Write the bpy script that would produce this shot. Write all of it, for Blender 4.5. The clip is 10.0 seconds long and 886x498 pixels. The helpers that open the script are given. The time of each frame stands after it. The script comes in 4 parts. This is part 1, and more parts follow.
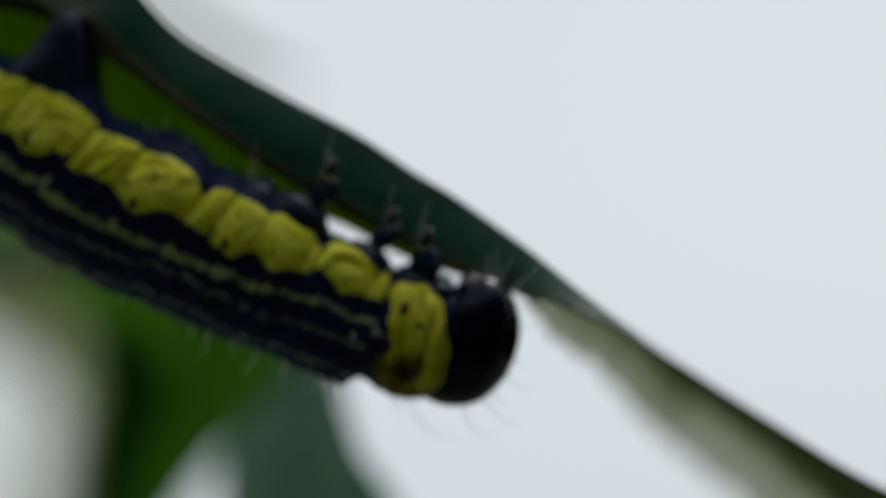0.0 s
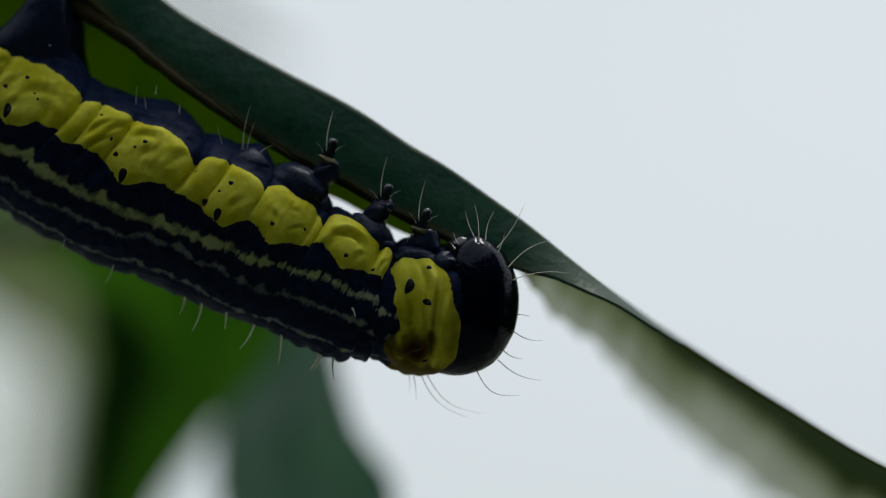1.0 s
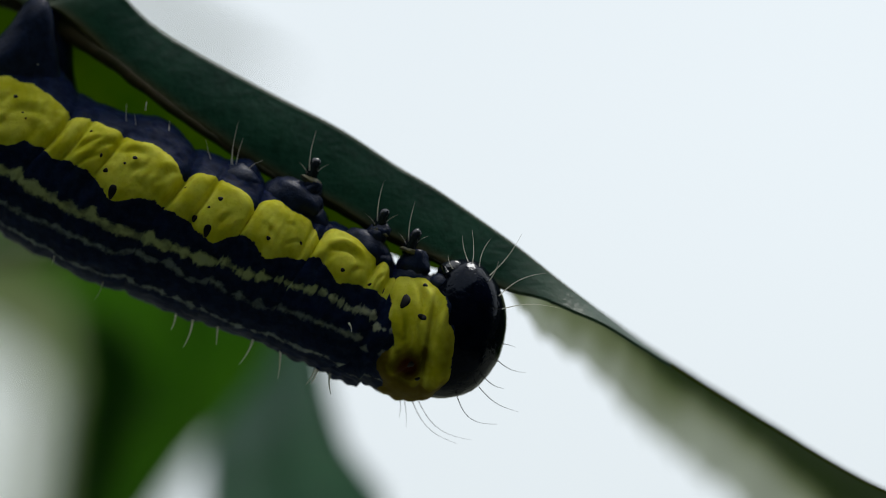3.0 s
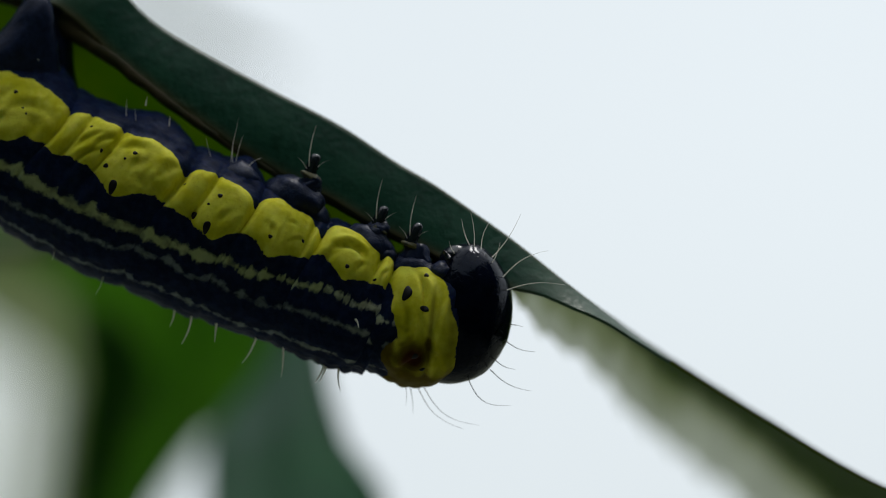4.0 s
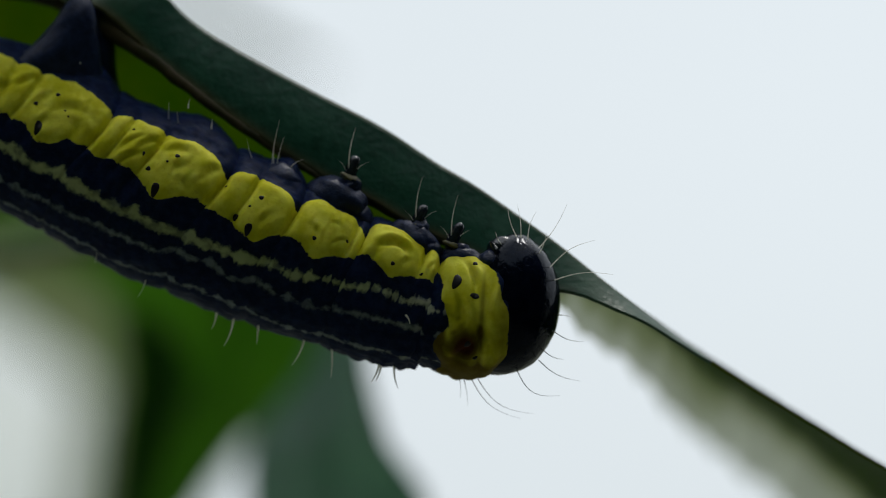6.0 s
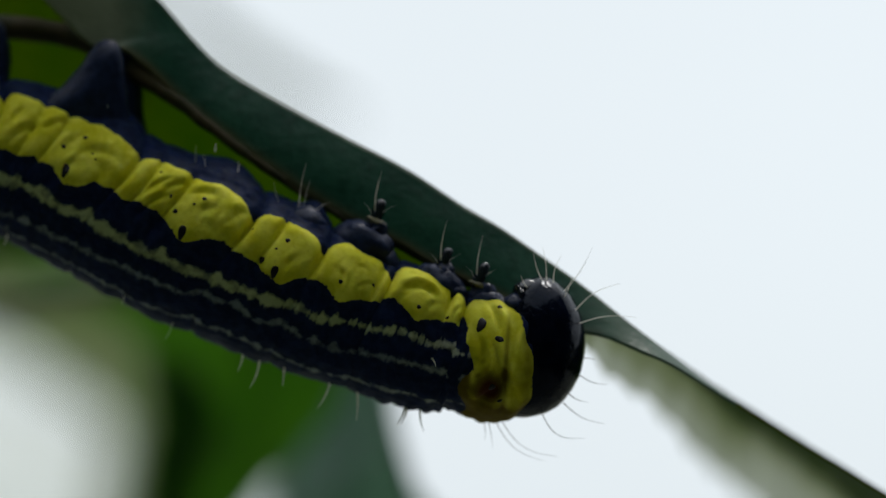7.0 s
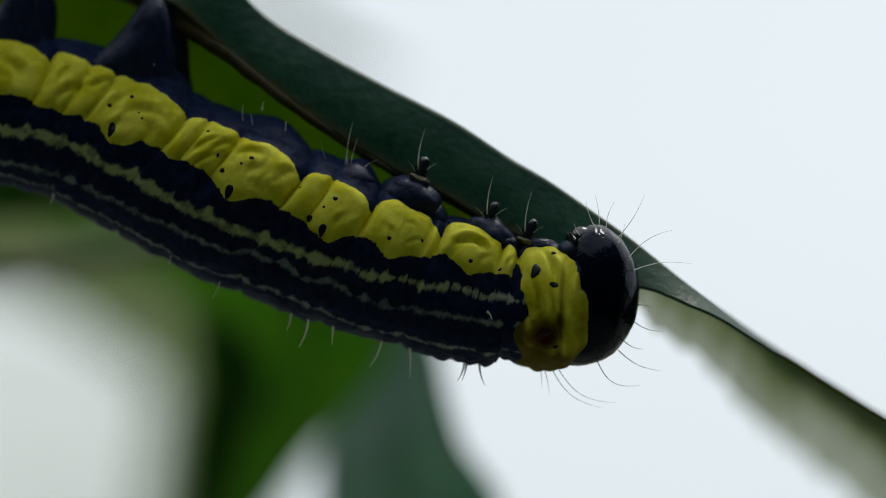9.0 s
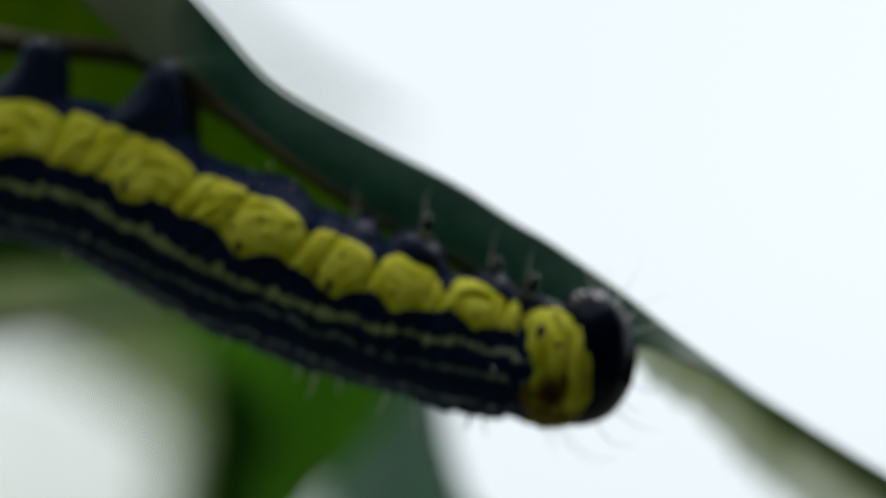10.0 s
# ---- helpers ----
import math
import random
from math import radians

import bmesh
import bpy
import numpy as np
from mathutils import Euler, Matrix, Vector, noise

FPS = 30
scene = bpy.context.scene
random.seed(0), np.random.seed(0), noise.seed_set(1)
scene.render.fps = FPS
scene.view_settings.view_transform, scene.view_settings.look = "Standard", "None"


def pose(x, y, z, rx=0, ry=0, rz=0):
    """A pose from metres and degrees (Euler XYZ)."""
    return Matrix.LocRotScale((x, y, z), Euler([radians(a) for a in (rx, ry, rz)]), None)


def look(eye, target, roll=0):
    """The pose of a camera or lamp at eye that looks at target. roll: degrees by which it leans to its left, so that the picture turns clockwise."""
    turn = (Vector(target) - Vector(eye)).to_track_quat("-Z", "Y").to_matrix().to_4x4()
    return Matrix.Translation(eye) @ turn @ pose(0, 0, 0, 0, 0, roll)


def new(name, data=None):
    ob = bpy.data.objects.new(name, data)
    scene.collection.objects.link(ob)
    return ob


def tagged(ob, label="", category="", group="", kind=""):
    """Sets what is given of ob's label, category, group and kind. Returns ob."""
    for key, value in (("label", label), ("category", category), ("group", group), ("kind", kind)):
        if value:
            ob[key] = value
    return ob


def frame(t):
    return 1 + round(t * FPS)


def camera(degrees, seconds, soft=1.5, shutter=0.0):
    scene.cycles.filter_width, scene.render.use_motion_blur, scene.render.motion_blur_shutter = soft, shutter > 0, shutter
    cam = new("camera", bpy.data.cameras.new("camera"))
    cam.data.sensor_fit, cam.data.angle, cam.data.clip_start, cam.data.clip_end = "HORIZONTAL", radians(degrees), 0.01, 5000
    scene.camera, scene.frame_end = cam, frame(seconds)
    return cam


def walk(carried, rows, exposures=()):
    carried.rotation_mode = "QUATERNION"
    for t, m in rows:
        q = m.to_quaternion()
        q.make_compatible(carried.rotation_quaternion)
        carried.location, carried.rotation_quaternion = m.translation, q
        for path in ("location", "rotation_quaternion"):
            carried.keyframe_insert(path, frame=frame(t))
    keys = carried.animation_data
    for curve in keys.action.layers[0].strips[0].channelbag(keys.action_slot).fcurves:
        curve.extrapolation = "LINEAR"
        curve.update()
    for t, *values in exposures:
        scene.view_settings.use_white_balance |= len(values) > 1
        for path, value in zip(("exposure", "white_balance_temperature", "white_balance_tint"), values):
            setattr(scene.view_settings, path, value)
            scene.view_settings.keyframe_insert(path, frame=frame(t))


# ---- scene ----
from mathutils.bvhtree import BVHTree

cam = camera(5.986, 10.0, soft=0.7, shutter=0.8)

MM = 0.001
# The stage is the tilted plane in which the leaf and the caterpillar are laid out, in millimetres:
# x along the leaf, y away from the camera, z up. It stands 1.2 m over the ground and leans back 9 degrees.
STAGE = pose(0, 0, 1.2, 9, 0, 0)
FAR = 300.0  # millimetres from the long macro lens to the caterpillar's mid plane


def aim(x, z, back):
    """The camera's pose when it is aimed at (x, z) of the stage; drawn back, it focuses before the caterpillar."""
    yaw, pitch = math.degrees(math.atan2(-x, FAR)), math.degrees(math.atan2(z, FAR))
    turn = pose(0, 0, 0, 90 + pitch, 0, yaw)
    return STAGE @ pose(0, -FAR * MM, 0) @ turn @ pose(0, 0, back * MM)


PATH = [  # seconds, the point of the stage that the lens is aimed at (x, z), how far it is drawn back
    (0.0, 3.703, 0.401, 8.2), (0.1, 3.703, 0.11, 5.4), (0.2, 3.703, -0.188, 2.7), (0.3, 3.703, -0.408, 1.02), (0.4, 3.703, -0.534, 0.26),
    (0.5, 3.703, -0.58, 0.0), (1.0, 3.763, -0.58, 0.0), (1.5, 3.822, -0.62, 0.0), (2.0, 3.923, -1.56, 0.0), (2.5, 4.063, -0.28, 0.0),
    (3.0, 4.123, 0.0, 0.0), (3.2, 4.155, -0.3, 0.0), (4.5, 3.983, -0.101, 0.0), (5.0, 3.583, -0.22, 0.0), (6.3, 2.341, 0.119, 0.0),
    (6.5, 2.16, 0.561, 0.0), (7.0, 1.7, 1.441, 1.28), (7.5, 1.241, 1.56, 3.33), (8.0, 0.76, 0.98, 1.15), (8.5, 0.3, 0.36, 0.0),
    (9.0, -0.0, 0.0, 0.0), (9.5, -0.119, 0.58, 0.0), (9.6, -0.119, 0.817, 0.26), (9.7, -0.119, 1.115, 1.28), (9.8, -0.119, 1.445, 2.3),
    (9.9, -0.119, 1.728, 5.0), (10.0, -0.119, 1.981, 8.6),
]
EXPOSURES = [(0.0, -0.1), (0.5, -0.3), (1.0, -0.08), (1.5, -0.02), (2.0, -0.12), (2.5, 0.15), (4.5, 0.05), (5.0, -0.04), (6.5, 0.12), (7.5, 0.15), (8.0, -0.12), (8.5, 0.05), (9.0, 0.12), (10.0, 0.28)]
walk(cam, [(t, aim(x, z, back)) for t, x, z, back in PATH], EXPOSURES)
cam.data.dof.use_dof = True
cam.data.dof.focus_distance = (FAR - 1.6) * MM
cam.data.dof.aperture_fstop = 27.0

# ---- sky and sun: an overcast day ----
world = bpy.data.worlds.new("overcast_sky")
scene.world = world
world.use_nodes = True
wn, wl = world.node_tree.nodes, world.node_tree.links
wn.clear()
sky = wn.new("ShaderNodeTexSky")
sky.sky_type = "NISHITA"
sky.sun_disc = False
sky.sun_elevation = radians(52)
sky.sun_rotation = radians(25)
sky_dim = wn.new("ShaderNodeMixRGB")
sky_dim.blend_type = "MULTIPLY"
sky_dim.inputs[0].default_value = 1.0
sky_dim.inputs[2].default_value = (0.1, 0.1, 0.1, 1)
wl.new(sky.outputs[0], sky_dim.inputs[1])
geo = wn.new("ShaderNodeTexCoord")
sep = wn.new("ShaderNodeSeparateXYZ")
wl.new(geo.outputs["Generated"], sep.inputs[0])
layer = wn.new("ShaderNodeValToRGB")
layer.color_ramp.elements[0].position = 0.0
layer.color_ramp.elements[0].color = (0.58, 0.63, 0.65, 1)
layer.color_ramp.elements[1].position = 0.75
layer.color_ramp.elements[1].color = (0.95, 1.0, 1.03, 1)
low = layer.color_ramp.elements.new(0.16)
low.color = (0.742, 0.80, 0.83, 1)
mid = layer.color_ramp.elements.new(0.42)
mid.color = (0.80, 0.86, 0.895, 1)
wl.new(sep.outputs[2], layer.inputs[0])
cloud = wn.new("ShaderNodeMixRGB")
cloud.inputs[0].default_value = 0.92
wl.new(sky_dim.outputs[0], cloud.inputs[1])
veil = wn.new("ShaderNodeTexNoise")
veil.inputs["Scale"].default_value = 9.0
veil.inputs["Detail"].default_value = 3.0
wl.new(geo.outputs["Generated"], veil.inputs["Vector"])
thin = wn.new("ShaderNodeMapRange")
thin.inputs[1].default_value, thin.inputs[2].default_value = 0.3, 0.7
thin.inputs[3].default_value, thin.inputs[4].default_value = 0.965, 1.03
wl.new(veil.outputs["Fac"], thin.inputs[0])
shade = wn.new("ShaderNodeVectorMath")
shade.operation = "SCALE"
wl.new(layer.outputs[0], shade.inputs[0])
wl.new(thin.outputs[0], shade.inputs["Scale"])
wl.new(shade.outputs[0], cloud.inputs[2])
back = wn.new("ShaderNodeBackground")
back.inputs[1].default_value = 1.0
wl.new(cloud.outputs[0], back.inputs[0])
wo = wn.new("ShaderNodeOutputWorld")
wl.new(back.outputs[0], wo.inputs[0])

sun = new("sun", bpy.data.lights.new("sun", "SUN"))
sun.data.energy = 0.9
sun.data.angle = radians(14)
sun.data.color = (1.0, 0.96, 0.9)
sun.matrix_basis = look((0.6, 0.9, 3.2), (0, 0, 1.2))


# ---- materials ----
def nodes_of(name):
    m = bpy.data.materials.new(name)
    m.use_nodes = True
    n, l = m.node_tree.nodes, m.node_tree.links
    return m, n, l, n["Principled BSDF"]


def grain(n, l, scale, detail=4.0, rough=0.6):
    """Noise in object space; scale in features per metre."""
    c = n.new("ShaderNodeTexCoord")
    t = n.new("ShaderNodeTexNoise")
    t.inputs["Scale"].default_value = scale
    t.inputs["Detail"].default_value = detail
    t.inputs["Roughness"].default_value = rough
    l.new(c.outputs["Object"], t.inputs["Vector"])
    return t.outputs["Fac"]


def calc(n, l, op, a, b=None, c=None):
    m = n.new("ShaderNodeMath")
    m.operation = op
    for i, v in enumerate((a, b, c)):
        if v is None:
            continue
        if isinstance(v, (int, float)):
            m.inputs[i].default_value = v
        else:
            l.new(v, m.inputs[i])
    return m.outputs[0]


def ramp(n, l, fac, lo, hi):
    m = n.new("ShaderNodeMapRange")
    m.interpolation_type = "SMOOTHSTEP"
    m.inputs[1].default_value, m.inputs[2].default_value = lo, hi
    l.new(fac, m.inputs[0])
    return m.outputs[0]


def blend(n, l, fac, a, b):
    m = n.new("ShaderNodeMixRGB")
    if isinstance(fac, (int, float)):
        m.inputs[0].default_value = fac
    else:
        l.new(fac, m.inputs[0])
    for i, v in ((1, a), (2, b)):
        if isinstance(v, tuple):
            m.inputs[i].default_value = (*v, 1)
        else:
            l.new(v, m.inputs[i])
    return m.outputs[0]


def relief(n, l, bsdf, height, distance, strength=1.0):
    b = n.new("ShaderNodeBump")
    b.inputs["Strength"].default_value = strength
    b.inputs["Distance"].default_value = distance
    l.new(height, b.inputs["Height"])
    l.new(b.outputs[0], bsdf.inputs["Normal"])


def field(n, name):
    a = n.new("ShaderNodeAttribute")
    a.attribute_name = name
    return a.outputs["Fac"]


def skin_material():
    """Caterpillar skin: navy black, with yellow side patches, pale broken lines and a brown blotch with painted shade,
    by the marking fields of the mesh.
    """
    m, n, l, p = nodes_of("caterpillar_skin")
    fine, mid_n, wide = grain(n, l, 9000, 3), grain(n, l, 3200, 4), grain(n, l, 900, 3)
    rag = calc(n, l, "ADD", calc(n, l, "MULTIPLY", calc(n, l, "SUBTRACT", fine, 0.5), 0.20), calc(n, l, "MULTIPLY", calc(n, l, "SUBTRACT", mid_n, 0.5), 0.38))
    black = blend(n, l, ramp(n, l, mid_n, 0.35, 0.7), (0.0072, 0.0135, 0.045), (0.0135, 0.0245, 0.072))
    yellow = blend(n, l, ramp(n, l, wide, 0.35, 0.65), (0.60, 0.575, 0.02), (0.80, 0.775, 0.085))
    yellow = blend(n, l, calc(n, l, "MULTIPLY", ramp(n, l, fine, 0.52, 0.75), 0.25), yellow, (0.42, 0.33, 0.03))
    # Brown blotch, with the collar's painted shade in the same field.
    blotch_and_shade = calc(n, l, "MULTIPLY", field(n, "brown"), calc(n, l, "ADD", 0.72, calc(n, l, "MULTIPLY", mid_n, 0.5)))
    yellow = blend(n, l, ramp(n, l, blotch_and_shade, 0.0, 0.62), yellow, (0.125, 0.092, 0.008))
    yellow = blend(n, l, ramp(n, l, blotch_and_shade, 0.55, 1.0), yellow, (0.055, 0.014, 0.007))
    line_in = calc(n, l, "ADD", field(n, "line"), calc(n, l, "MULTIPLY", rag, 0.85))
    faint = calc(n, l, "ADD", 0.45, calc(n, l, "MULTIPLY", ramp(n, l, grain(n, l, 1700, 2), 0.34, 0.56), 0.55))
    line = calc(n, l, "MULTIPLY", ramp(n, l, line_in, -0.07, 0.13), faint)
    pale = blend(n, l, field(n, "pale"), (0.20, 0.24, 0.26), (0.44, 0.50, 0.25))
    pale = blend(n, l, field(n, "whiten"), pale, (0.54, 0.57, 0.45))
    col = blend(n, l, line, black, pale)
    yin = calc(n, l, "ADD", field(n, "yellow"), calc(n, l, "MULTIPLY", rag, 0.55))
    ymask = ramp(n, l, yin, -0.02, 0.03)
    col = blend(n, l, ymask, col, yellow)
    l.new(col, p.inputs["Base Color"])
    p.inputs["Roughness"].default_value = 0.5
    p.inputs["Specular IOR Level"].default_value = 0.5
    p.inputs["IOR"].default_value = 1.09
    p.inputs["Subsurface Weight"].default_value = 0.35
    p.inputs["Subsurface Radius"].default_value = (1.0, 0.8, 0.15)
    p.inputs["Subsurface Scale"].default_value = 0.00035
    h = calc(n, l, "ADD", calc(n, l, "MULTIPLY", fine, 0.4), mid_n)
    relief(n, l, p, h, 0.00006, 0.35)
    return m


def plain(name, a, b, rough, scale, bump=0.00002, spec=0.5, trans=0.0, ior=1.5):
    m, n, l, p = nodes_of(name)
    g, g2 = grain(n, l, scale), grain(n, l, scale * 4)
    l.new(blend(n, l, ramp(n, l, g, 0.3, 0.7), a, b), p.inputs["Base Color"])
    p.inputs["Roughness"].default_value = rough
    p.inputs["Specular IOR Level"].default_value = spec
    p.inputs["IOR"].default_value = ior
    if trans:
        p.inputs["Transmission Weight"].default_value = trans
    relief(n, l, p, calc(n, l, "ADD", g, calc(n, l, "MULTIPLY", g2, 0.4)), bump, 0.7)
    return m


def chitin_material():
    """Polished black chitin with a bluish gloss, finely pitted."""
    m, n, l, p = nodes_of("black_chitin")
    pits, broad = grain(n, l, 6500, 2, 0.5), grain(n, l, 1500, 3)
    l.new(blend(n, l, ramp(n, l, broad, 0.35, 0.65), (0.0014, 0.0024, 0.008), (0.0026, 0.0046, 0.015)), p.inputs["Base Color"])
    p.inputs["Roughness"].default_value = 0.06
    p.inputs["IOR"].default_value = 1.22
    p.inputs["Specular Tint"].default_value = (0.62, 0.76, 1.0, 1)
    relief(n, l, p, calc(n, l, "ADD", calc(n, l, "MULTIPLY", ramp(n, l, pits, 0.5, 0.72), -0.6), calc(n, l, "MULTIPLY", broad, 0.3)), 0.00003, 0.3)
    return m


def leaf_material(name, top_a, top_b, through_a, through_b, share, rough, edge=(0.17, 0.12, 0.055), sheen=0.45):
    m, n, l, p = nodes_of(name)
    g, g2 = grain(n, l, 350, 4), grain(n, l, 2600, 3)
    base = blend(n, l, ramp(n, l, g, 0.3, 0.7), top_a, top_b)
    base = blend(n, l, calc(n, l, "MULTIPLY", ramp(n, l, g2, 0.45, 0.7), 0.5), base, (top_a[0] * 0.6, top_a[1] * 0.6, top_a[2] * 0.6))
    rim = calc(n, l, "MULTIPLY", field(n, "rim"), calc(n, l, "ADD", 0.25, g))
    base = blend(n, l, rim, base, edge)
    # Sky reflection painted in: paler grey green as this field rises.
    sky_pale = field(n, "sky_pale")
    half, full = ramp(n, l, sky_pale, 0.0, 0.5), ramp(n, l, sky_pale, 0.5, 1.0)
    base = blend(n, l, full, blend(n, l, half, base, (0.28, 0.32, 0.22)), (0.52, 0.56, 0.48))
    l.new(base, p.inputs["Base Color"])
    p.inputs["Roughness"].default_value = rough
    p.inputs["Specular IOR Level"].default_value = sheen
    p.inputs["IOR"].default_value = 1.33
    relief(n, l, p, calc(n, l, "ADD", g, calc(n, l, "MULTIPLY", g2, 0.5)), 0.00016, 0.5)
    t = n.new("ShaderNodeBsdfTranslucent")
    # Dimmer where the leaf folds, and by painted shade at the proleg's foot.
    lit = blend(n, l, field(n, "fold_and_shade"), blend(n, l, ramp(n, l, g, 0.3, 0.7), through_a, through_b), (0.14, 0.22, 0.018))
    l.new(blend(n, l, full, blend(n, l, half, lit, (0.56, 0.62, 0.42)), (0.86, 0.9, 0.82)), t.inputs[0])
    mix = n.new("ShaderNodeMixShader")
    mix.inputs[0].default_value = share
    l.new(p.outputs[0], mix.inputs[1])
    l.new(t.outputs[0], mix.inputs[2])
    l.new(mix.outputs[0], n["Material Output"].inputs[0])
    return m


SKIN = skin_material()
LIMB = plain("leg_skin", (0.0075, 0.0135, 0.044), (0.0155, 0.027, 0.078), 0.34, 3500, 0.00005, 0.5, ior=1.32)
CHITIN = chitin_material()
CLAW = plain("claw_chitin", (0.005, 0.008, 0.018), (0.010, 0.015, 0.030), 0.14, 4000, 0.00002, 0.6, ior=1.62)
SPOT = plain("black_spot", (0.003, 0.003, 0.006), (0.006, 0.006, 0.010), 0.45, 6000, 0.00001, 0.2)
JOINT = plain("leg_joint_skin", (0.20, 0.18, 0.07), (0.08, 0.08, 0.05), 0.5, 5000, 0.00004)


def bristle_material():
    m, n, l, p = nodes_of("pale_bristle")
    l.new(blend(n, l, grain(n, l, 1500), (0.9, 0.88, 0.8), (0.8, 0.78, 0.68)), p.inputs["Base Color"])
    p.inputs["Roughness"].default_value = 0.3
    t = n.new("ShaderNodeBsdfTranslucent")
    t.inputs[0].default_value = (0.97, 0.96, 0.9, 1)
    mix = n.new("ShaderNodeMixShader")
    mix.inputs[0].default_value = 0.7
    l.new(p.outputs[0], mix.inputs[1])
    l.new(t.outputs[0], mix.inputs[2])
    l.new(mix.outputs[0], n["Material Output"].inputs[0])
    return m


BRISTLE = bristle_material()
# Backlight put into the colour: hairs that stand dark against the sky.
BACKLIT_BRISTLE = plain("backlit_bristle", (0.05, 0.045, 0.035), (0.09, 0.08, 0.06), 0.35, 2000, 0.0, 0.5)
LEAF = leaf_material("leaf_blade", (0.016, 0.086, 0.055), (0.030, 0.124, 0.077), (0.03, 0.09, 0.03), (0.04, 0.12, 0.03), 0.22, 0.36)
BLADE = leaf_material("leaf_blade_thin", (0.012, 0.040, 0.012), (0.022, 0.062, 0.014), (0.185, 0.33, 0.004), (0.26, 0.37, 0.006), 0.5, 0.5, sheen=0.06)
# For the added sheet that dims the bright backdrop at lower left.
BACKDROP_DIM_LEAF = leaf_material("backdrop_dim_leaf", (0.62, 0.66, 0.60), (0.72, 0.75, 0.70), (0.96, 0.985, 0.965), (0.98, 0.995, 0.985), 0.94, 0.6)
FAR_LEAF = leaf_material("far_leaf_blade", (0.06, 0.15, 0.03), (0.075, 0.18, 0.038), (0.21, 0.42, 0.07), (0.26, 0.46, 0.085), 0.56, 0.65)
STEM = plain("stem_bark", (0.06, 0.09, 0.03), (0.11, 0.10, 0.05), 0.6, 400, 0.0002)
RIB = plain("midrib_skin", (0.034, 0.040, 0.012), (0.085, 0.062, 0.026), 0.65, 900, 0.00006, 0.4)
# Haze put into the colour, so that far leaves melt into the sky.
HAZE_LEAF = leaf_material("far_leaf_haze", (0.22, 0.26, 0.17), (0.28, 0.32, 0.22), (0.56, 0.64, 0.42), (0.64, 0.71, 0.50), 0.6, 0.6)
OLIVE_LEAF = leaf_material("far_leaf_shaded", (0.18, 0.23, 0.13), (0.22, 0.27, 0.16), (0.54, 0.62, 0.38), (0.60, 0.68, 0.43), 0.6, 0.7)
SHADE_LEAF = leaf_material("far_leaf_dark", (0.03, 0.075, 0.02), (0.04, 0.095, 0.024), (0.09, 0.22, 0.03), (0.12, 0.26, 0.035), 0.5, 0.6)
TEAL_LEAF = leaf_material("far_leaf_teal", (0.11, 0.22, 0.165), (0.14, 0.26, 0.20), (0.27, 0.47, 0.34), (0.32, 0.52, 0.39), 0.5, 0.4)


def soil_material():
    m, n, l, p = nodes_of("pale_bounce_ground")
    g, g2 = grain(n, l, 3, 6), grain(n, l, 60, 4)
    # Made pale on purpose: this unseen ground lights the caterpillar's underside.
    c = blend(n, l, ramp(n, l, g, 0.35, 0.65), (0.26, 0.28, 0.21), (0.36, 0.36, 0.30))
    l.new(blend(n, l, calc(n, l, "MULTIPLY", g2, 0.6), c, (0.21, 0.23, 0.16)), p.inputs["Base Color"])
    p.inputs["Roughness"].default_value = 0.95
    relief(n, l, p, g2, 0.03)
    return m


# ---- helpers for meshes, all in millimetres of the stage ----
def receding(p):
    """Towards the tail, leaf and caterpillar lie farther and farther off."""
    y = p[1] + 0.14 * max(0.0, 5.0 - p[0])
    k = (FAR + y) / (FAR + p[1])
    return p[0] * k, y, p[2] * k


def link(name, verts, faces, material, parent=None, label="", at=(0, 0, 0), smooth=True, fields=None):
    """One mesh object from stage millimetres; at is the origin that it gets."""
    if any(at):  # a part of the caterpillar
        verts = [receding(p) for p in verts]
    v = (np.asarray(verts, float) - np.asarray(at, float)) * MM
    me = bpy.data.meshes.new(name)
    me.from_pydata(v.tolist(), [], faces)
    me.materials.append(material)
    if smooth:
        me.polygons.foreach_set("use_smooth", [True] * len(me.polygons))
    for key, values in (fields or {}).items():
        a = me.attributes.new(key, "FLOAT", "POINT")
        a.data.foreach_set("value", np.asarray(values, float).ravel().tolist())
    me.update()
    ob = new(name, me)
    if parent is not None:
        ob.parent = parent
    if label:
        tagged(ob, label)
    return ob


def grid_faces(rows, cols, wrap=False):
    f = []
    for i in range(rows - 1):
        for j in range(cols if wrap else cols - 1):
            k = (j + 1) % cols
            f.append((i * cols + j, i * cols + k, (i + 1) * cols + k, (i + 1) * cols + j))
    return f


def rough_noise(p, scale):
    return noise.noise((p[0] * scale, p[1] * scale, p[2] * scale))


def blob(centre, radii, lean=0.0, lumps=0.08, seed=0.0, rings=14, sides=22):
    """Vertices and faces of an uneven ellipsoid; lean in degrees anticlockwise in the x-z plane."""
    v, c, s = [], math.cos(radians(lean)), math.sin(radians(lean))
    for i in range(rings + 1):
        a = math.pi * i / rings
        for j in range(sides):
            b = 2 * math.pi * j / sides
            d = (math.sin(a) * math.cos(b), math.sin(a) * math.sin(b), math.cos(a))
            k = 1 + lumps * (noise.noise((d[0] * 1.6 + seed, d[1] * 1.6, d[2] * 1.6)) + 0.5 * noise.noise((d[0] * 4 + seed, d[1] * 4, d[2] * 4)))
            x, y, z = (d[q] * radii[q] * k for q in range(3))
            v.append((centre[0] + c * x - s * z, centre[1] + y, centre[2] + s * x + c * z))
    return v, grid_faces(rings + 1, sides, True)


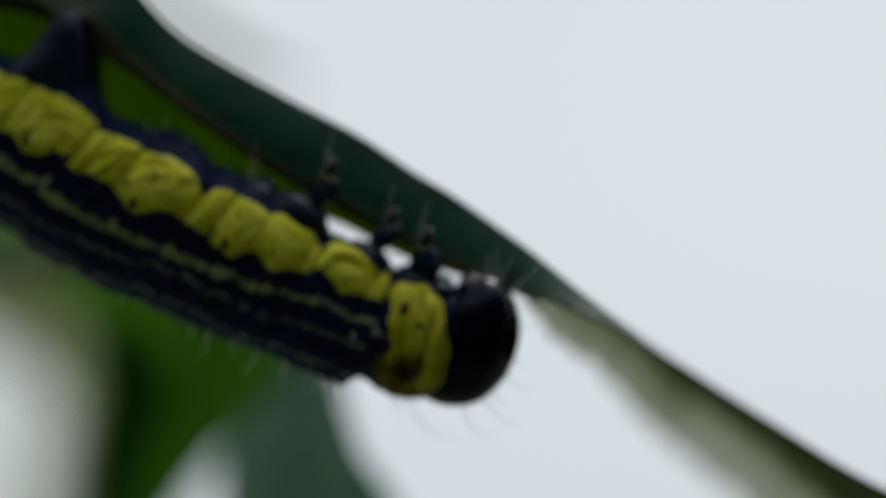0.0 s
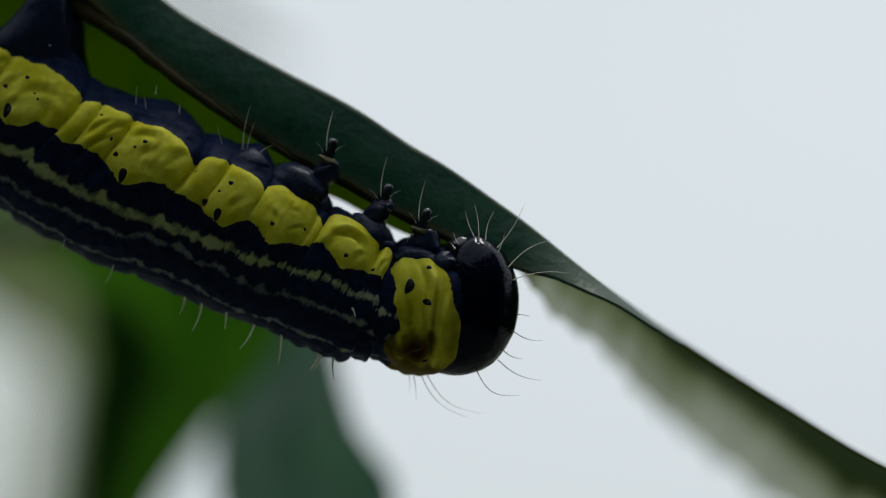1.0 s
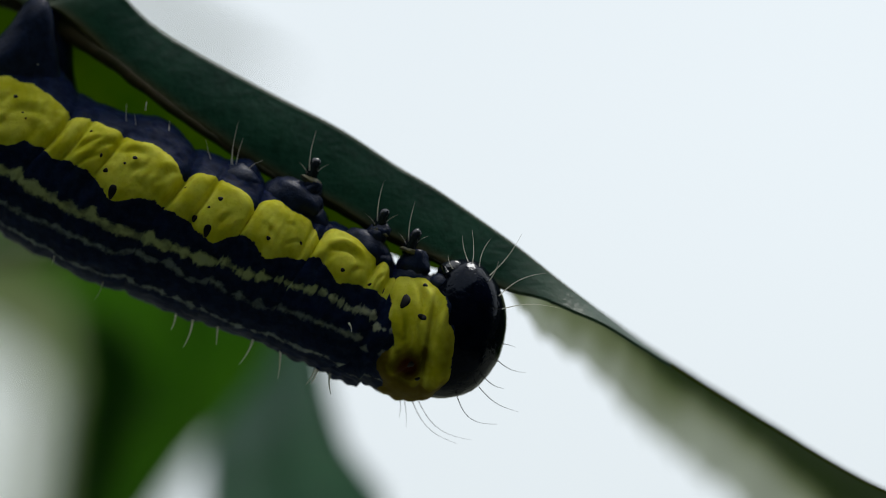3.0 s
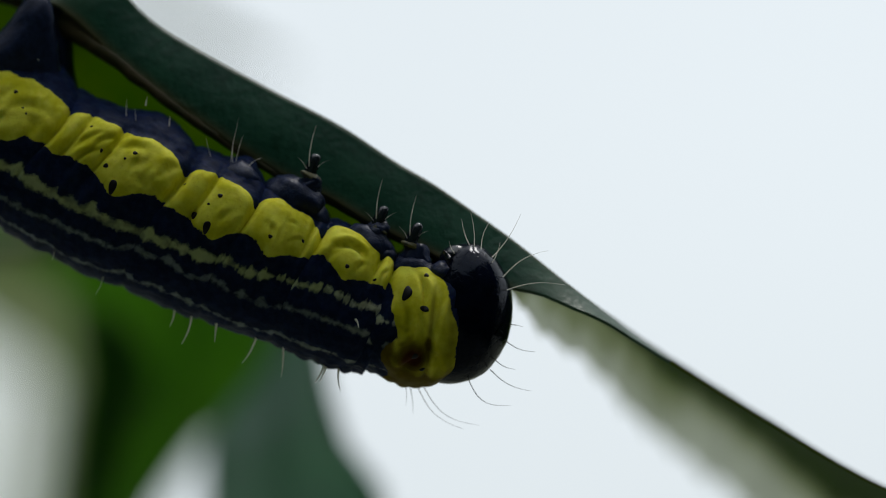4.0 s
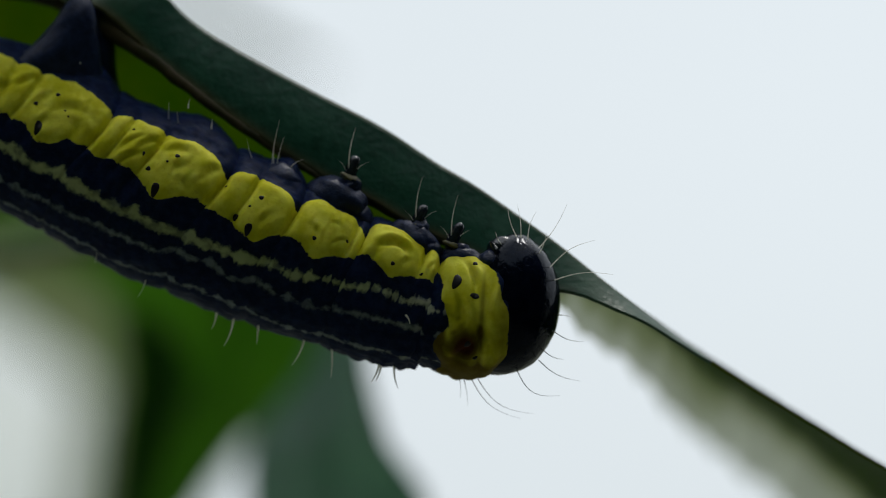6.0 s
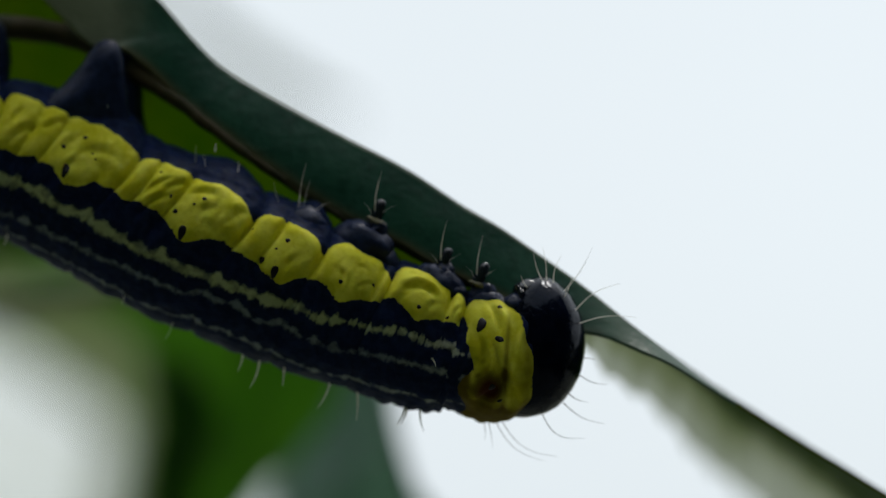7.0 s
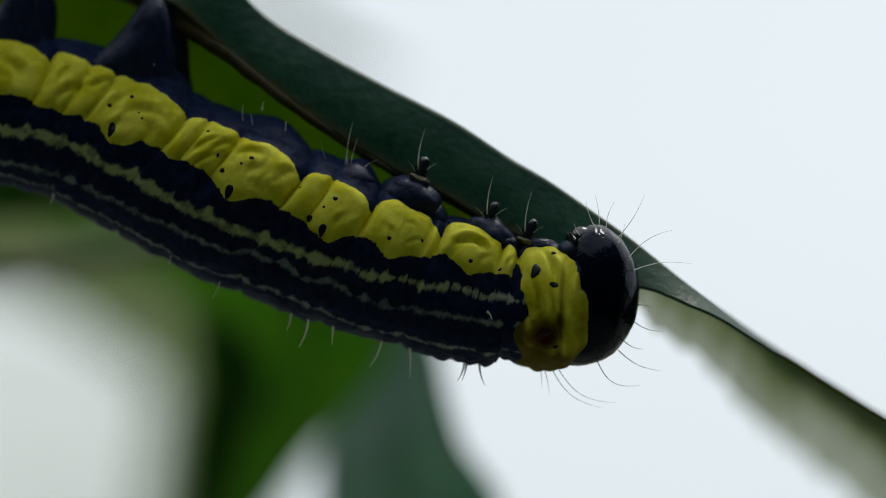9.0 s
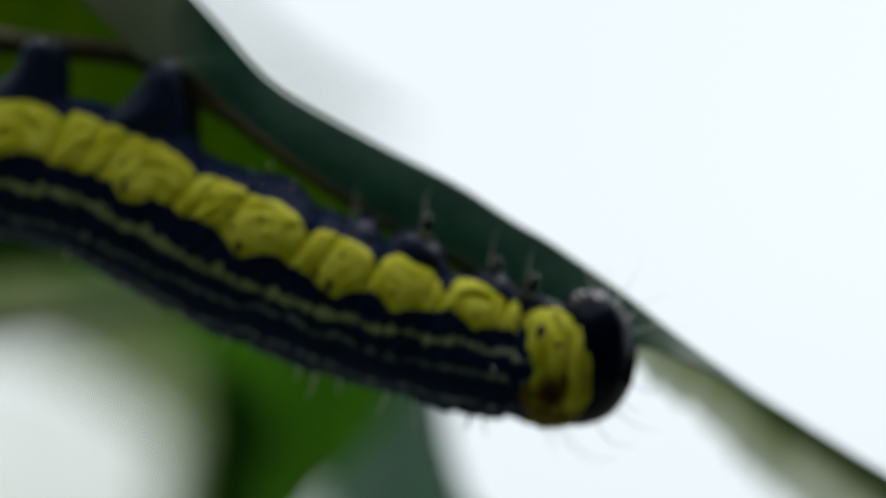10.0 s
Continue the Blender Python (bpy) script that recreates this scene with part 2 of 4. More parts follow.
def tube(points, radii, sides=6):
    """A tapering tube through stage points."""
    pts = [Vector(p) for p in points]
    v, f = [], []
    for i, p in enumerate(pts):
        d = (pts[min(i + 1, len(pts) - 1)] - pts[max(i - 1, 0)]).normalized()
        a = d.cross(Vector((0, 1, 0.13))).normalized()
        b = d.cross(a)
        for j in range(sides):
            w = 2 * math.pi * j / sides
            v.append(tuple(p + (a * math.cos(w) + b * math.sin(w)) * radii[i]))
    f = grid_faces(len(pts), sides, True)
    f.append(tuple(range(sides)))
    f.append(tuple(reversed(range((len(pts) - 1) * sides, len(pts) * sides))))
    return v, f


# ---- the caterpillar ----
# Mid line of the body from tail to head: x, z, radius.
SPINE = [
    (-45.28, 2.22, 0.9), (-42.68, 2.82, 1.9), (-37.68, 3.82, 2.3), (-31.68, 4.72, 2.5), (-25.68, 5.22, 2.58), (-20.68, 5.26, 2.6),
    (-15.68, 4.90, 2.46), (-13.08, 4.38, 2.57), (-10.28, 3.08, 2.78), (-7.68, 1.86, 2.92), (-5.68, 1.02, 2.88), (-3.28, 0.02, 2.76),
    (-0.68, -0.92, 2.52), (0.92, -1.44, 2.40), (2.32, -1.84, 2.28), (3.52, -2.08, 2.20), (5.12, -2.14, 2.06), (6.32, -2.14, 1.9),
]
SX = np.linspace(SPINE[0][0] - 3, SPINE[-1][0] + 3, 1200)


def smoothed(values):
    k = np.exp(-np.linspace(-2, 2, 45) ** 2)
    return np.convolve(np.pad(values, 22, mode="edge"), k / k.sum(), mode="valid")


SZ = smoothed(np.interp(SX, [p[0] for p in SPINE], [p[1] for p in SPINE]))
SR = smoothed(np.interp(SX, [p[0] for p in SPINE], [p[2] for p in SPINE]))
SA = np.arctan2(np.gradient(SZ), np.gradient(SX))


def on_body(x, phi, lift=0.0):
    """The point and outward normal of the body at mid-line station x and angle phi (0 faces the camera, 90 the legs' side)."""
    z, r, a = (float(np.interp(x, SX, q)) for q in (SZ, SR, SA))
    sn, cs = math.sin(radians(phi)), math.cos(radians(phi))
    n = Vector((-math.sin(a) * sn, -cs, math.cos(a) * sn))
    return Vector((x, 0, z)) + n * (r + lift), n


# name: from x, to x, creases of the yellow lobes (shares of the length), angles of the patch, share where the spiracle sits
SEGMENTS = {
    "A8": (-38.0, -34.1, (0, 0.4, 1), (-3, 43), 0.6), "A7": (-34.1, -29.5, (0, 0.4, 1), (-3, 43), 0.6),
    "A6": (-29.5, -24.6, (0, 0.35, 1), (-3, 43), 0.6), "A5": (-24.6, -19.5, (0, 0.35, 1), (-3, 43), 0.6),
    "A4": (-19.5, -14.65, (0, 0.25, 0.4, 1), (-4, 44), 0.55), "A3": (-14.65, -10.3, (0, 0.26, 0.41, 1), (-7, 47), 0.70),
    "A2": (-10.3, -6.0, (0, 0.16, 0.42, 1), (-3, 44), 0.65), "A1": (-6.0, -3.28, (0, 0.36, 1), (-1, 43), 0.66),
    "T3": (-3.28, -0.64, (0, 0.84, 1), (12, 50), 0.5), "T2": (-0.64, 2.28, (0, 0.78, 1), (21, 62), 0.45), "T1": (2.28, 5.3, (0, 0.98), (-95, 80), 0.3),
}
DENTS = {  # share, angle, length and width (mm), turn of the dent, depth
    "A4": [(0.62, 24, 0.8, 0.16, 30, 0.12), (0.8, 36, 0.7, 0.16, -40, 0.12), (0.33, 30, 0.9, 0.10, 75, 0.14)],
    "A3": [(0.62, 14, 0.5, 0.15, 70, 0.12), (0.72, 32, 0.7, 0.17, 20, 0.12), (0.84, 20, 0.6, 0.18, -50, 0.12), (0.52, 30, 0.8, 0.15, 85, 0.12), (0.2, 26, 0.8, 0.12, 62, 0.15), (0.34, 40, 0.6, 0.10, 70, 0.12), (0.12, 38, 0.5, 0.10, 75, 0.10)],
    "A2": [(0.66, 24, 0.35, 0.14, 60, 0.15), (0.78, 14, 0.5, 0.17, -30, 0.13), (0.28, 14, 0.8, 0.10, 70, 0.15), (0.22, 26, 0.8, 0.09, 66, 0.14), (0.34, 32, 0.7, 0.09, 62, 0.12), (0.58, 36, 0.6, 0.15, 15, 0.12), (0.88, 30, 0.6, 0.15, 70, 0.10)],
    "A1": [(0.70, 16, 0.35, 0.10, 75, 0.10), (0.88, 14, 0.5, 0.09, 75, 0.09)],
    "T3": [(0.36, 22, 0.4, 0.08, -45, 0.10), (0.70, 24, 0.5, 0.05, 40, 0.08), (0.56, 34, 0.3, 0.06, 10, 0.05)],
    "T2": [(0.30, 38, 0.75, 0.13, 30, 0.22), (0.50, 40, 0.45, 0.12, -25, 0.18), (0.20, 24, 0.5, 0.12, 70, 0.13), (0.58, 28, 0.4, 0.09, 60, 0.10), (0.88, 34, 0.5, 0.05, 82, 0.10), (0.96, 30, 0.5, 0.05, 82, 0.08)],
    "T1": [(0.50, 36, 0.9, 0.13, -70, 0.24), (0.36, 4, 0.9, 0.13, -75, 0.20), (0.58, -8, 1.2, 0.14, -80, 0.27), (0.44, -32, 0.8, 0.15, 60, 0.22), (0.74, -30, 1.0, 0.13, -82, 0.24), (0.84, 18, 0.9, 0.12, 86, 0.15), (0.2, -12, 0.7, 0.16, 70, 0.14)],
}


def bell(v):
    return np.exp(-v * v)


def segment_mesh(name, around=230):
    xa, xb, creases, (lo, hi), breath = SEGMENTS[name]
    length = xb - xa
    along = max(46, int(length / 0.043)) if xb > -21 else 40
    if xb < -21:
        around = 90
    f = np.linspace((-1.0 if name == "T1" else -0.45) / length, 1 + 0.75 / length, along)
    phi = np.linspace(-180, 180, around, endpoint=False)
    F, PH = np.meshgrid(f, phi, indexing="ij")
    side = np.where(np.abs(PH) <= 90, PH, np.sign(PH) * 180 - PH)
    x = xa + F * length
    slant = np.interp(x, [-6, 1.0], [0.26, 0.0])
    R = np.interp(x, SX, SR)
    X = x + slant * R * np.sin(np.radians(PH)) * bell((side - 20) / 70)
    Z, A = np.interp(X, SX, SZ), np.interp(X, SX, SA)
    # the borders of the yellow patch
    if name[0] == "A":
        lo = np.interp(x, [-20, -15.2, -12, -9.5, -7, -4.5], [12, 10, 8, 9, 7, 6])
        hi = np.interp(x, [-20, -14, -11, -8, -5, -3.4], [60, 60, 51, 46, 45, 42])
    low = lo - 9 * bell((F - breath) * length / 0.5) + 4 * bell((F - 1.0) / 0.16) + (3.5 * np.array([noise.noise((q * 2.2, xa, 8)) for q in x[:, 0]]))[:, None]
    high = hi + (4.0 * np.array([noise.noise((q * 1.7, xa, 11)) for q in x[:, 0]]))[:, None] - (6 * bell(F / 0.1) + 7 * bell((F - 1) / 0.12)) * (0.35 if xb < -6.5 else 1.0)
    yellow = np.minimum(side - low, high - side) * np.radians(1) * R
    if name == "T1":
        yellow = np.minimum(yellow, F * length - 0.04 - 0.21 * np.clip((34 - side) / 26, 0, 1) - 0.42 * bell((side + 4) / 24) - 0.55 * np.clip((-20 - side) / 40, 0, 1) + 0.1 * np.sin(np.radians(side) * 9))
        yellow = np.minimum(yellow, (0.955 - 0.000052 * (side + 18) ** 2 - F) * length + 0.07 * np.sin(np.radians(side) * 8 + 1))
    zone = 1 / (1 + np.exp(-np.clip(yellow / 0.14, -30, 30)))
    # lobes and folds
    d = np.zeros_like(F)
    for a, b in zip(creases[:-1], creases[1:]):
        q = np.clip((F - a) / (b - a), 0, 1)
        dome = np.sqrt(np.clip(1 - (2 * q - 1) ** 2, 0, 1))
        d += np.where((F >= a) & (F <= b), dome, 0) * min(0.31 if xb < -6.5 else 0.46, 0.28 * (b - a) * length + 0.06) * (0.16 + 0.84 * zone)
    for share in creases[1:-1]:
        d -= (0.09 if xb < -6.5 else 0.17) * zone * bell((F - share) * length / 0.08)
    for share in (0.0, 1.0):
        d -= (0.07 + (0.15 if xb < -6.5 else 0.26) * zone) * bell((F - share) * length / 0.13)
    # shallow ring folds on the dark back
    back_zone = (1 - zone) * (side < 20)
    d += back_zone * 0.025 * np.cos(F * length * 2 * np.pi / 0.72) * bell(side / 90)
    d += back_zone * 0.03 * np.abs(np.sin(F * length * np.pi / 0.9 + 0.4))
    if name == "T1":
        d -= 1.0 * np.clip((F - 0.99 - 0.09 * np.clip((side - 5) / 40, 0, 1)) / 0.22, 0, 1.3) ** 2
        d += 0.22 * bell((F - 0.9) / 0.2) * bell((side - 45) / 30)
        d += 0.14 * bell((F - 0.84) / 0.14) * np.clip((side + 10) / 30, 0, 1)
        d -= 0.17 * bell((F - 0.66 - 0.05 * np.sin(np.radians(side) * 2.5)) * length / 0.13) * np.clip((side + 75) / 25, 0, 1) * np.clip((58 - side) / 25, 0, 1)
    if name == "T1":
        d -= 0.20 * np.clip((-side - 25) / 45, 0, 1) * np.clip(F / 0.35, 0.5, 1) + 0.07 * np.clip((0.2 - F) / 0.3, 0, 1) * np.clip((-side - 30) / 35, 0, 1)
    # small scallops where the collar folds over the back
    d += 0.07 * np.abs(np.sin((x + 0.06 * np.sin(5 * x)) * np.pi / 0.47)) * np.clip((x + 0.6) / 1.2, 0, 1) * np.clip((-side - 62) / 22, 0, 1)
    # the under side swells in the middle of each segment and is drawn in at the joints
    under = bell((side - 88) / 26)
    d += under * (0.40 * bell((F - 0.68) / 0.2) + 0.06 * bell((F - 0.3) / 0.2) - 0.05 * bell((F - 1) * length / 0.4)) * (xb < -3)
    d += 0.42 * bell((side - 88) / 30) * np.clip((-9.6 - x) / 1.6, 0, 1)
    if name == "T2":
        d -= 0.06 * np.clip((F - 0.72) / 0.4, 0, 1) * np.clip((-side - 35) / 35, 0, 1)
    outside = np.clip(np.maximum(-F, F - 1) * length, 0, None)
    back_side = np.clip((-side - 30) / 30, 0, 1)
    if name == "T1":
        d -= outside * np.where(F < 0.5, 0.62 - 0.44 * back_side, 0.62)
    else:
        d -= outside * (0.62 + 0.9 * back_side * (name == "T2"))
    for share, ang, dl, dw, turn, depth in DENTS.get(name, []):
        u, w = (F - share) * length, np.radians(PH - ang) * R
        c, s = math.cos(radians(turn)), math.sin(radians(turn))
        e = (c * u + s * w) / dl * 1.6
        g = (-s * u + c * w + 0.25 * dl * e * e * 0.6) / dw
        d -= depth * bell(e) * bell(g) - 0.4 * depth * bell(e) * bell(g - 2.2)
    ca, sa, sp, cp = np.cos(A), np.sin(A), np.sin(np.radians(PH)), np.cos(np.radians(PH))
    NX, NY, NZ = -sa * sp, -cp, ca * sp
    base = np.stack([X + NX * R, NY * R, Z + NZ * R], -1)
    bumps = np.array([0.6 * rough_noise(p, 1.1) + 0.45 * rough_noise(p, 2.6) + 0.25 * rough_noise(p, 5.5) for p in base.reshape(-1, 3)]).reshape(F.shape)
    d += bumps * (0.085 - (0.035 if xb < -3 else 0.055) * zone)
    # fine cross wrinkles of the yellow skin
    sway = np.array([noise.noise((p[0] * 0.9, p[1] * 0.9, p[2] * 0.9 + 5)) for p in base.reshape(-1, 3)]).reshape(F.shape)
    d += zone * 0.016 * np.sin(x * 2 * np.pi / 0.31 + 5 * sway) * np.clip(0.5 + 1.6 * sway, 0, 1)
    d -= np.interp(x, [-9, -2], [0.06, 0.20]) * np.where(x < 2.4, np.clip((side + 35) / 30, -0.45, 1), 1)
    v = base + np.stack([NX, NY, NZ], -1) * d[..., None]
    # pale lines along the back
    line, pale = np.full_like(F, -1.0), np.zeros_like(F)
    for k, (angles, half) in enumerate((((-14, -19, -17, -12, -1, 3), 0.20), ((-43, -37, -30, -33, -25, -22), 0.115), ((-61, -62, -54, -60, -57, -54), 0.105))):
        runs = np.array([(noise.noise((q * 1.1, k * 7.0, 0)), noise.noise((q * 3.0, k * 7.0, 3)), noise.noise((q * 9.0, k * 7.0, 5))) for q in x[:, 0]])
        mid_a = np.interp(x, [-13, -7.7, -5, -1.7, 0.9, 3], angles) + (4.0 * runs[:, 0] + 1.6 * runs[:, 1])[:, None]
        gap = (0.19 * runs[:, 1] + 0.07 * runs[:, 2])[:, None]
        cuts = np.array([noise.noise((q * 2.4, k * 5.0 + 2, 9)) for q in x[:, 0]])[:, None] * np.interp(x, [-6, -1], [0.12, 0.18]) * (k == 0)
        cuts = cuts - (np.array([max(0.0, math.sin(q * 21 + 3 * noise.noise((q * 1.5, 1, 4)))) ** 5 for q in x[:, 0]])[:, None] * np.interp(x, [-6, -1], [0.0, 0.17]) if k == 0 else 0)
        this = half * np.interp(x, [-5, -1], [1.0, 0.8]) + 0.9 * gap + cuts - np.abs(side - mid_a) * np.radians(1) * R
        pale = np.where(this > line, 1.0 if k == 0 else 0.0, pale)
        line = np.maximum(line, this)
    whiten = np.clip((x - 0.2) / 1.6, 0, 1) * np.where(pale > 0.5, 1.0, 0.25)
    if name == "T1":
        line = line - 0.05 - 2.0 * (F > 0.5)
    brown = bell((F - 0.46) / 0.15) * bell((side + 25) / 15) if name == "T1" else np.zeros_like(F)
    if name == "T1":
        around_it = 0.55 / (1 + np.exp((F - 0.62 + 0.06 * np.sin(np.radians(side) * 7)) / 0.09)) / (1 + np.exp((side + 12 + 40 * bumps - 14 * F) / 5.5))
        # Shade painted low on the collar, along its edges and in its fold.
        collar_shade = 0.6 * np.clip((-side - 34) / 34, 0, 1) + 0.8 * bell(F / 0.16) * (side < 10) + 0.3 * bell((F - 0.88) / 0.1) + 0.4 * bell((F - 0.62) / 0.035) * bell((side - 5) / 45)
        brown = np.clip(np.maximum(1.25 * brown, np.minimum(around_it + collar_shade, 0.62)), 0, 1)
    fields = {"yellow": yellow, "line": line, "pale": pale, "whiten": whiten, "brown": brown}
    faces = grid_faces(along, around, True)
    faces.append(tuple(reversed(range(around))))
    faces.append(tuple(range((along - 1) * around, along * around)))
    return v.reshape(-1, 3), faces, fields


def station(name, share):
    xa, xb = SEGMENTS[name][:2]
    return xa + share * (xb - xa)


def pivot_of(name):
    x = station(name, 0.5)
    return Vector((x, 0, float(np.interp(x, SX, SZ))))


caterpillar = tagged(new("caterpillar"), "yellow and black striped caterpillar, glossy black head, clinging under leaf", "caterpillar")
caterpillar.matrix_basis = STAGE
PIVOT, PART, SURFACE = {}, {}, {}
TITLES = {"T": "thorax_segment", "A": "abdomen_segment"}
for seg in SEGMENTS:
    v, f, fld = segment_mesh(seg)
    PIVOT[seg] = pivot_of(seg)
    ob = link(TITLES[seg[0]], v, f, SKIN, caterpillar, "yellow collar segment with black spots and brown blotch" if seg == "T1" else "", PIVOT[seg], fields=fld)
    ob.location = PIVOT[seg] * MM
    PART[seg] = ob
    SURFACE[seg] = BVHTree.FromPolygons([Vector(p) for p in v], [tuple(q) for q in f])
tv, tf = blob((-38.6, 0, float(np.interp(-38.6, SX, SZ))), (2.2, 1.9, 2.0), 0, 0.06, 5)
link("tail_plate", tv, tf, LIMB, caterpillar, "", (0, 0, 0.001))

# the head capsule
PIVOT["head"] = Vector((5.16, 0, -1.58))


def head_capsule():
    v, rings, sides = [], 60, 90
    for i in range(rings + 1):
        a = math.pi * i / rings
        for j in range(sides):
            b = 2 * math.pi * j / sides
            d = Vector((math.sin(a) * math.cos(b), math.sin(a) * math.sin(b), math.cos(a)))
            k = (abs(d.x) ** 2.08 + abs(d.y) ** 2.08 + abs(d.z) ** 2.08) ** (-1 / 2.08)
            x, y, z = d.x * k * 1.80, d.y * k * 2.06, d.z * k * (2.46 if d.z > 0 else 2.57)
            x += 0.10 * (z / 2.4) - 0.10 * (z / 2.4) ** 2 + 0.42 * (z / 2.4) * min(1, max(0, 0.5 - d.x))
            groove = math.exp(-(y / 0.16) ** 2) * max(0, d.x) * 0.10
            fine = 0.018 * noise.noise((d.x * 9, d.y * 9, d.z * 9)) + 0.03 * noise.noise((d.x * 2.5, d.y * 2.5, d.z * 2.5))
            p = Vector((x, y, z)) + d * (fine - groove)
            v.append(tuple(PIVOT["head"] + p))
    return v, grid_faces(rings + 1, sides, True)


hv, hf = head_capsule()
head = link("head", hv, hf, CHITIN, caterpillar, "glossy black rounded head capsule", PIVOT["head"])
head.location = PIVOT["head"] * MM
PART["head"] = head
PH_ = PIVOT["head"]
for dy in (-0.55, 0.55):
    mv, mf = blob((PH_.x - 0.35, dy, PH_.z + 2.0), (0.5, 0.45, 0.36), 20, 0.1, dy)
    link("mandible", mv, mf, CLAW, head, "", PH_)
for dy in (-1.15, 1.15):
    av, af = tube([(PH_.x - 0.55, dy, PH_.z + 1.9), (PH_.x - 0.66, dy - 0.05, PH_.z + 2.05), (PH_.x - 0.74, dy - 0.08, PH_.z + 2.16)], [0.11, 0.08, 0.04], 8)
    link("antenna", av, af, CLAW, head, "", PH_)

# spots and spiracles: share of the segment's length, angle, half length, half width
SPOTS = {
    "A3": [(0.651, 9.1, 0.28, 0.13), (0.563, 26.0, 0.08, 0.08), (0.680, 38.0, 0.09, 0.08), (0.779, 28.9, 0.05, 0.05), (0.818, 25.3, 0.04, 0.04)],
    "A2": [(0.630, 3.7, 0.28, 0.14), (0.518, 14.9, 0.09, 0.09), (0.686, 29.4, 0.09, 0.09), (0.630, 23.5, 0.05, 0.05), (0.440, 23.1, 0.09, 0.05), (0.295, 37.1, 0.05, 0.05)],
    "A1": [(0.616, 4.3, 0.24, 0.13), (0.422, 9.0, 0.15, 0.09), (0.616, 27.9, 0.09, 0.09), (0.528, 19.5, 0.05, 0.05), (0.175, 27.1, 0.04, 0.04)],
    "T3": [(0.424, 16.3, 0.08, 0.08), (0.824, 26.2, 0.06, 0.06)],
    "T2": [(0.450, 21.7, 0.08, 0.08), (0.812, 26.1, 0.06, 0.06)],
    "T1": [(0.247, 30.6, 0.3, 0.16), (0.518, 20.5, 0.12, 0.17), (0.486, 52.4, 0.11, 0.09), (0.581, -36.9, 0.08, 0.1), (0.486, -21.8, 0.16, 0.12)],
}
for seg, marks in SPOTS.items():
    tree = SURFACE[seg]
    for share, ang, hl, hw in marks:
        at, nrm = on_body(station(seg, share), ang)
        up_v = (Vector((0.30, 0, 1)) - nrm * nrm.dot(Vector((0.30, 0, 1)))).normalized()
        side_v = up_v.cross(nrm).normalized()
        pts = []
        for i in range(5):
            rr, hh = math.cos(i / 4 * math.pi / 2), 0.045 * math.sin(i / 4 * math.pi / 2)
            for j in range(16):
                w = 2 * math.pi * j / 16
                wob = 1 + 0.10 * math.sin(3 * w + share * 30)
                p = at + (side_v * math.cos(w) * hw + up_v * math.sin(w) * hl) * rr * wob
                hit = tree.ray_cast(p + nrm * 1.2, -nrm)[0]
                pts.append(tuple((hit if hit is not None else p) + nrm * (hh - 0.006)))
        link("spiracle" if hl > 0.2 else "spot", pts, grid_faces(5, 16, True), SPOT, PART[seg], "", PIVOT[seg])


def bristle(parent, name, start, tip, y0=-0.6, y1=-0.9, bow=0.12, material=None, thick=0.021):
    """A curved tapering hair from a start to a tip in the x-z plane."""
    a, b = Vector((start[0], y0, start[1])), Vector((tip[0], y1, tip[1]))
    d = b - a
    across = Vector((-d.z, 0, d.x)) * bow
    n = 9
    pts = [a + d * (i / n) + across * math.sin(math.pi * i / n) for i in range(n + 1)]
    v, f = tube(pts, [thick * (1 - 0.82 * i / n) for i in range(n + 1)], 5)
    link("bristle", v, f, material or BRISTLE, parent, "", PIVOT[name])


def bristles(name, rows, y0=-0.6, y1=-0.9, material=None):
    for start, tip, bow in rows:
        bristle(PART[name], name, start, tip, y0, y1, bow, material, 0.019 if name in ("head", "A2") else 0.048 if tip[1] < start[1] and material is None else 0.015)


bristles("head", [((5.36, 0.78), (5.04, 1.70), 0.05), ((5.52, 0.74), (5.36, 1.92), -0.04), ((5.76, 0.66), (6.04, 1.66), 0.08), ((6.16, 0.38), (7.12, 1.94), -0.05),
                  ((6.56, -0.30), (8.12, 0.68), 0.10), ((6.12, 0.10), (6.42, 0.92), -0.05), ((6.64, -0.78), (8.76, -0.52), 0.08), ((4.92, 0.42), (4.62, 0.92), 0.1)], -0.9, -1.4)
bristles("head", [((6.80, -1.98), (7.32, -2.04), 0.05), ((6.76, -2.58), (7.78, -2.90), -0.10), ((6.40, -3.26), (7.08, -3.54), -0.10), ((6.20, -3.58), (7.68, -4.30), -0.10),
                  ((5.44, -3.94), (6.96, -4.82), -0.22)], -0.5, -0.9, BACKLIT_BRISTLE)
bristles("T1", [((3.84, -4.22), (5.62, -5.62), -0.14), ((4.04, -4.18), (6.12, -5.44), -0.16), ((3.40, -4.14), (3.48, -4.94), 0.06), ((3.56, -4.18), (3.76, -5.22), 0.04)], -0.3, -0.6, BACKLIT_BRISTLE)
bristles("T2", [((0.76, -3.98), (0.52, -4.66), 0.06), ((0.84, -3.98), (0.68, -4.62), 0.04), ((1.28, -4.06), (1.48, -4.82), -0.06)], -0.4, -0.8)
bristles("T3", [((-1.18, -3.50), (-1.18, -4.54), 0.03), ((-2.16, -3.22), (-2.58, -4.14), 0.06), ((-2.08, -1.42), (-1.84, -1.82), 0.06)], -0.6, -1.0)
bristles("T2", [((1.56, -2.2), (1.72, -2.48), 0.08)], -2.3, -2.6)
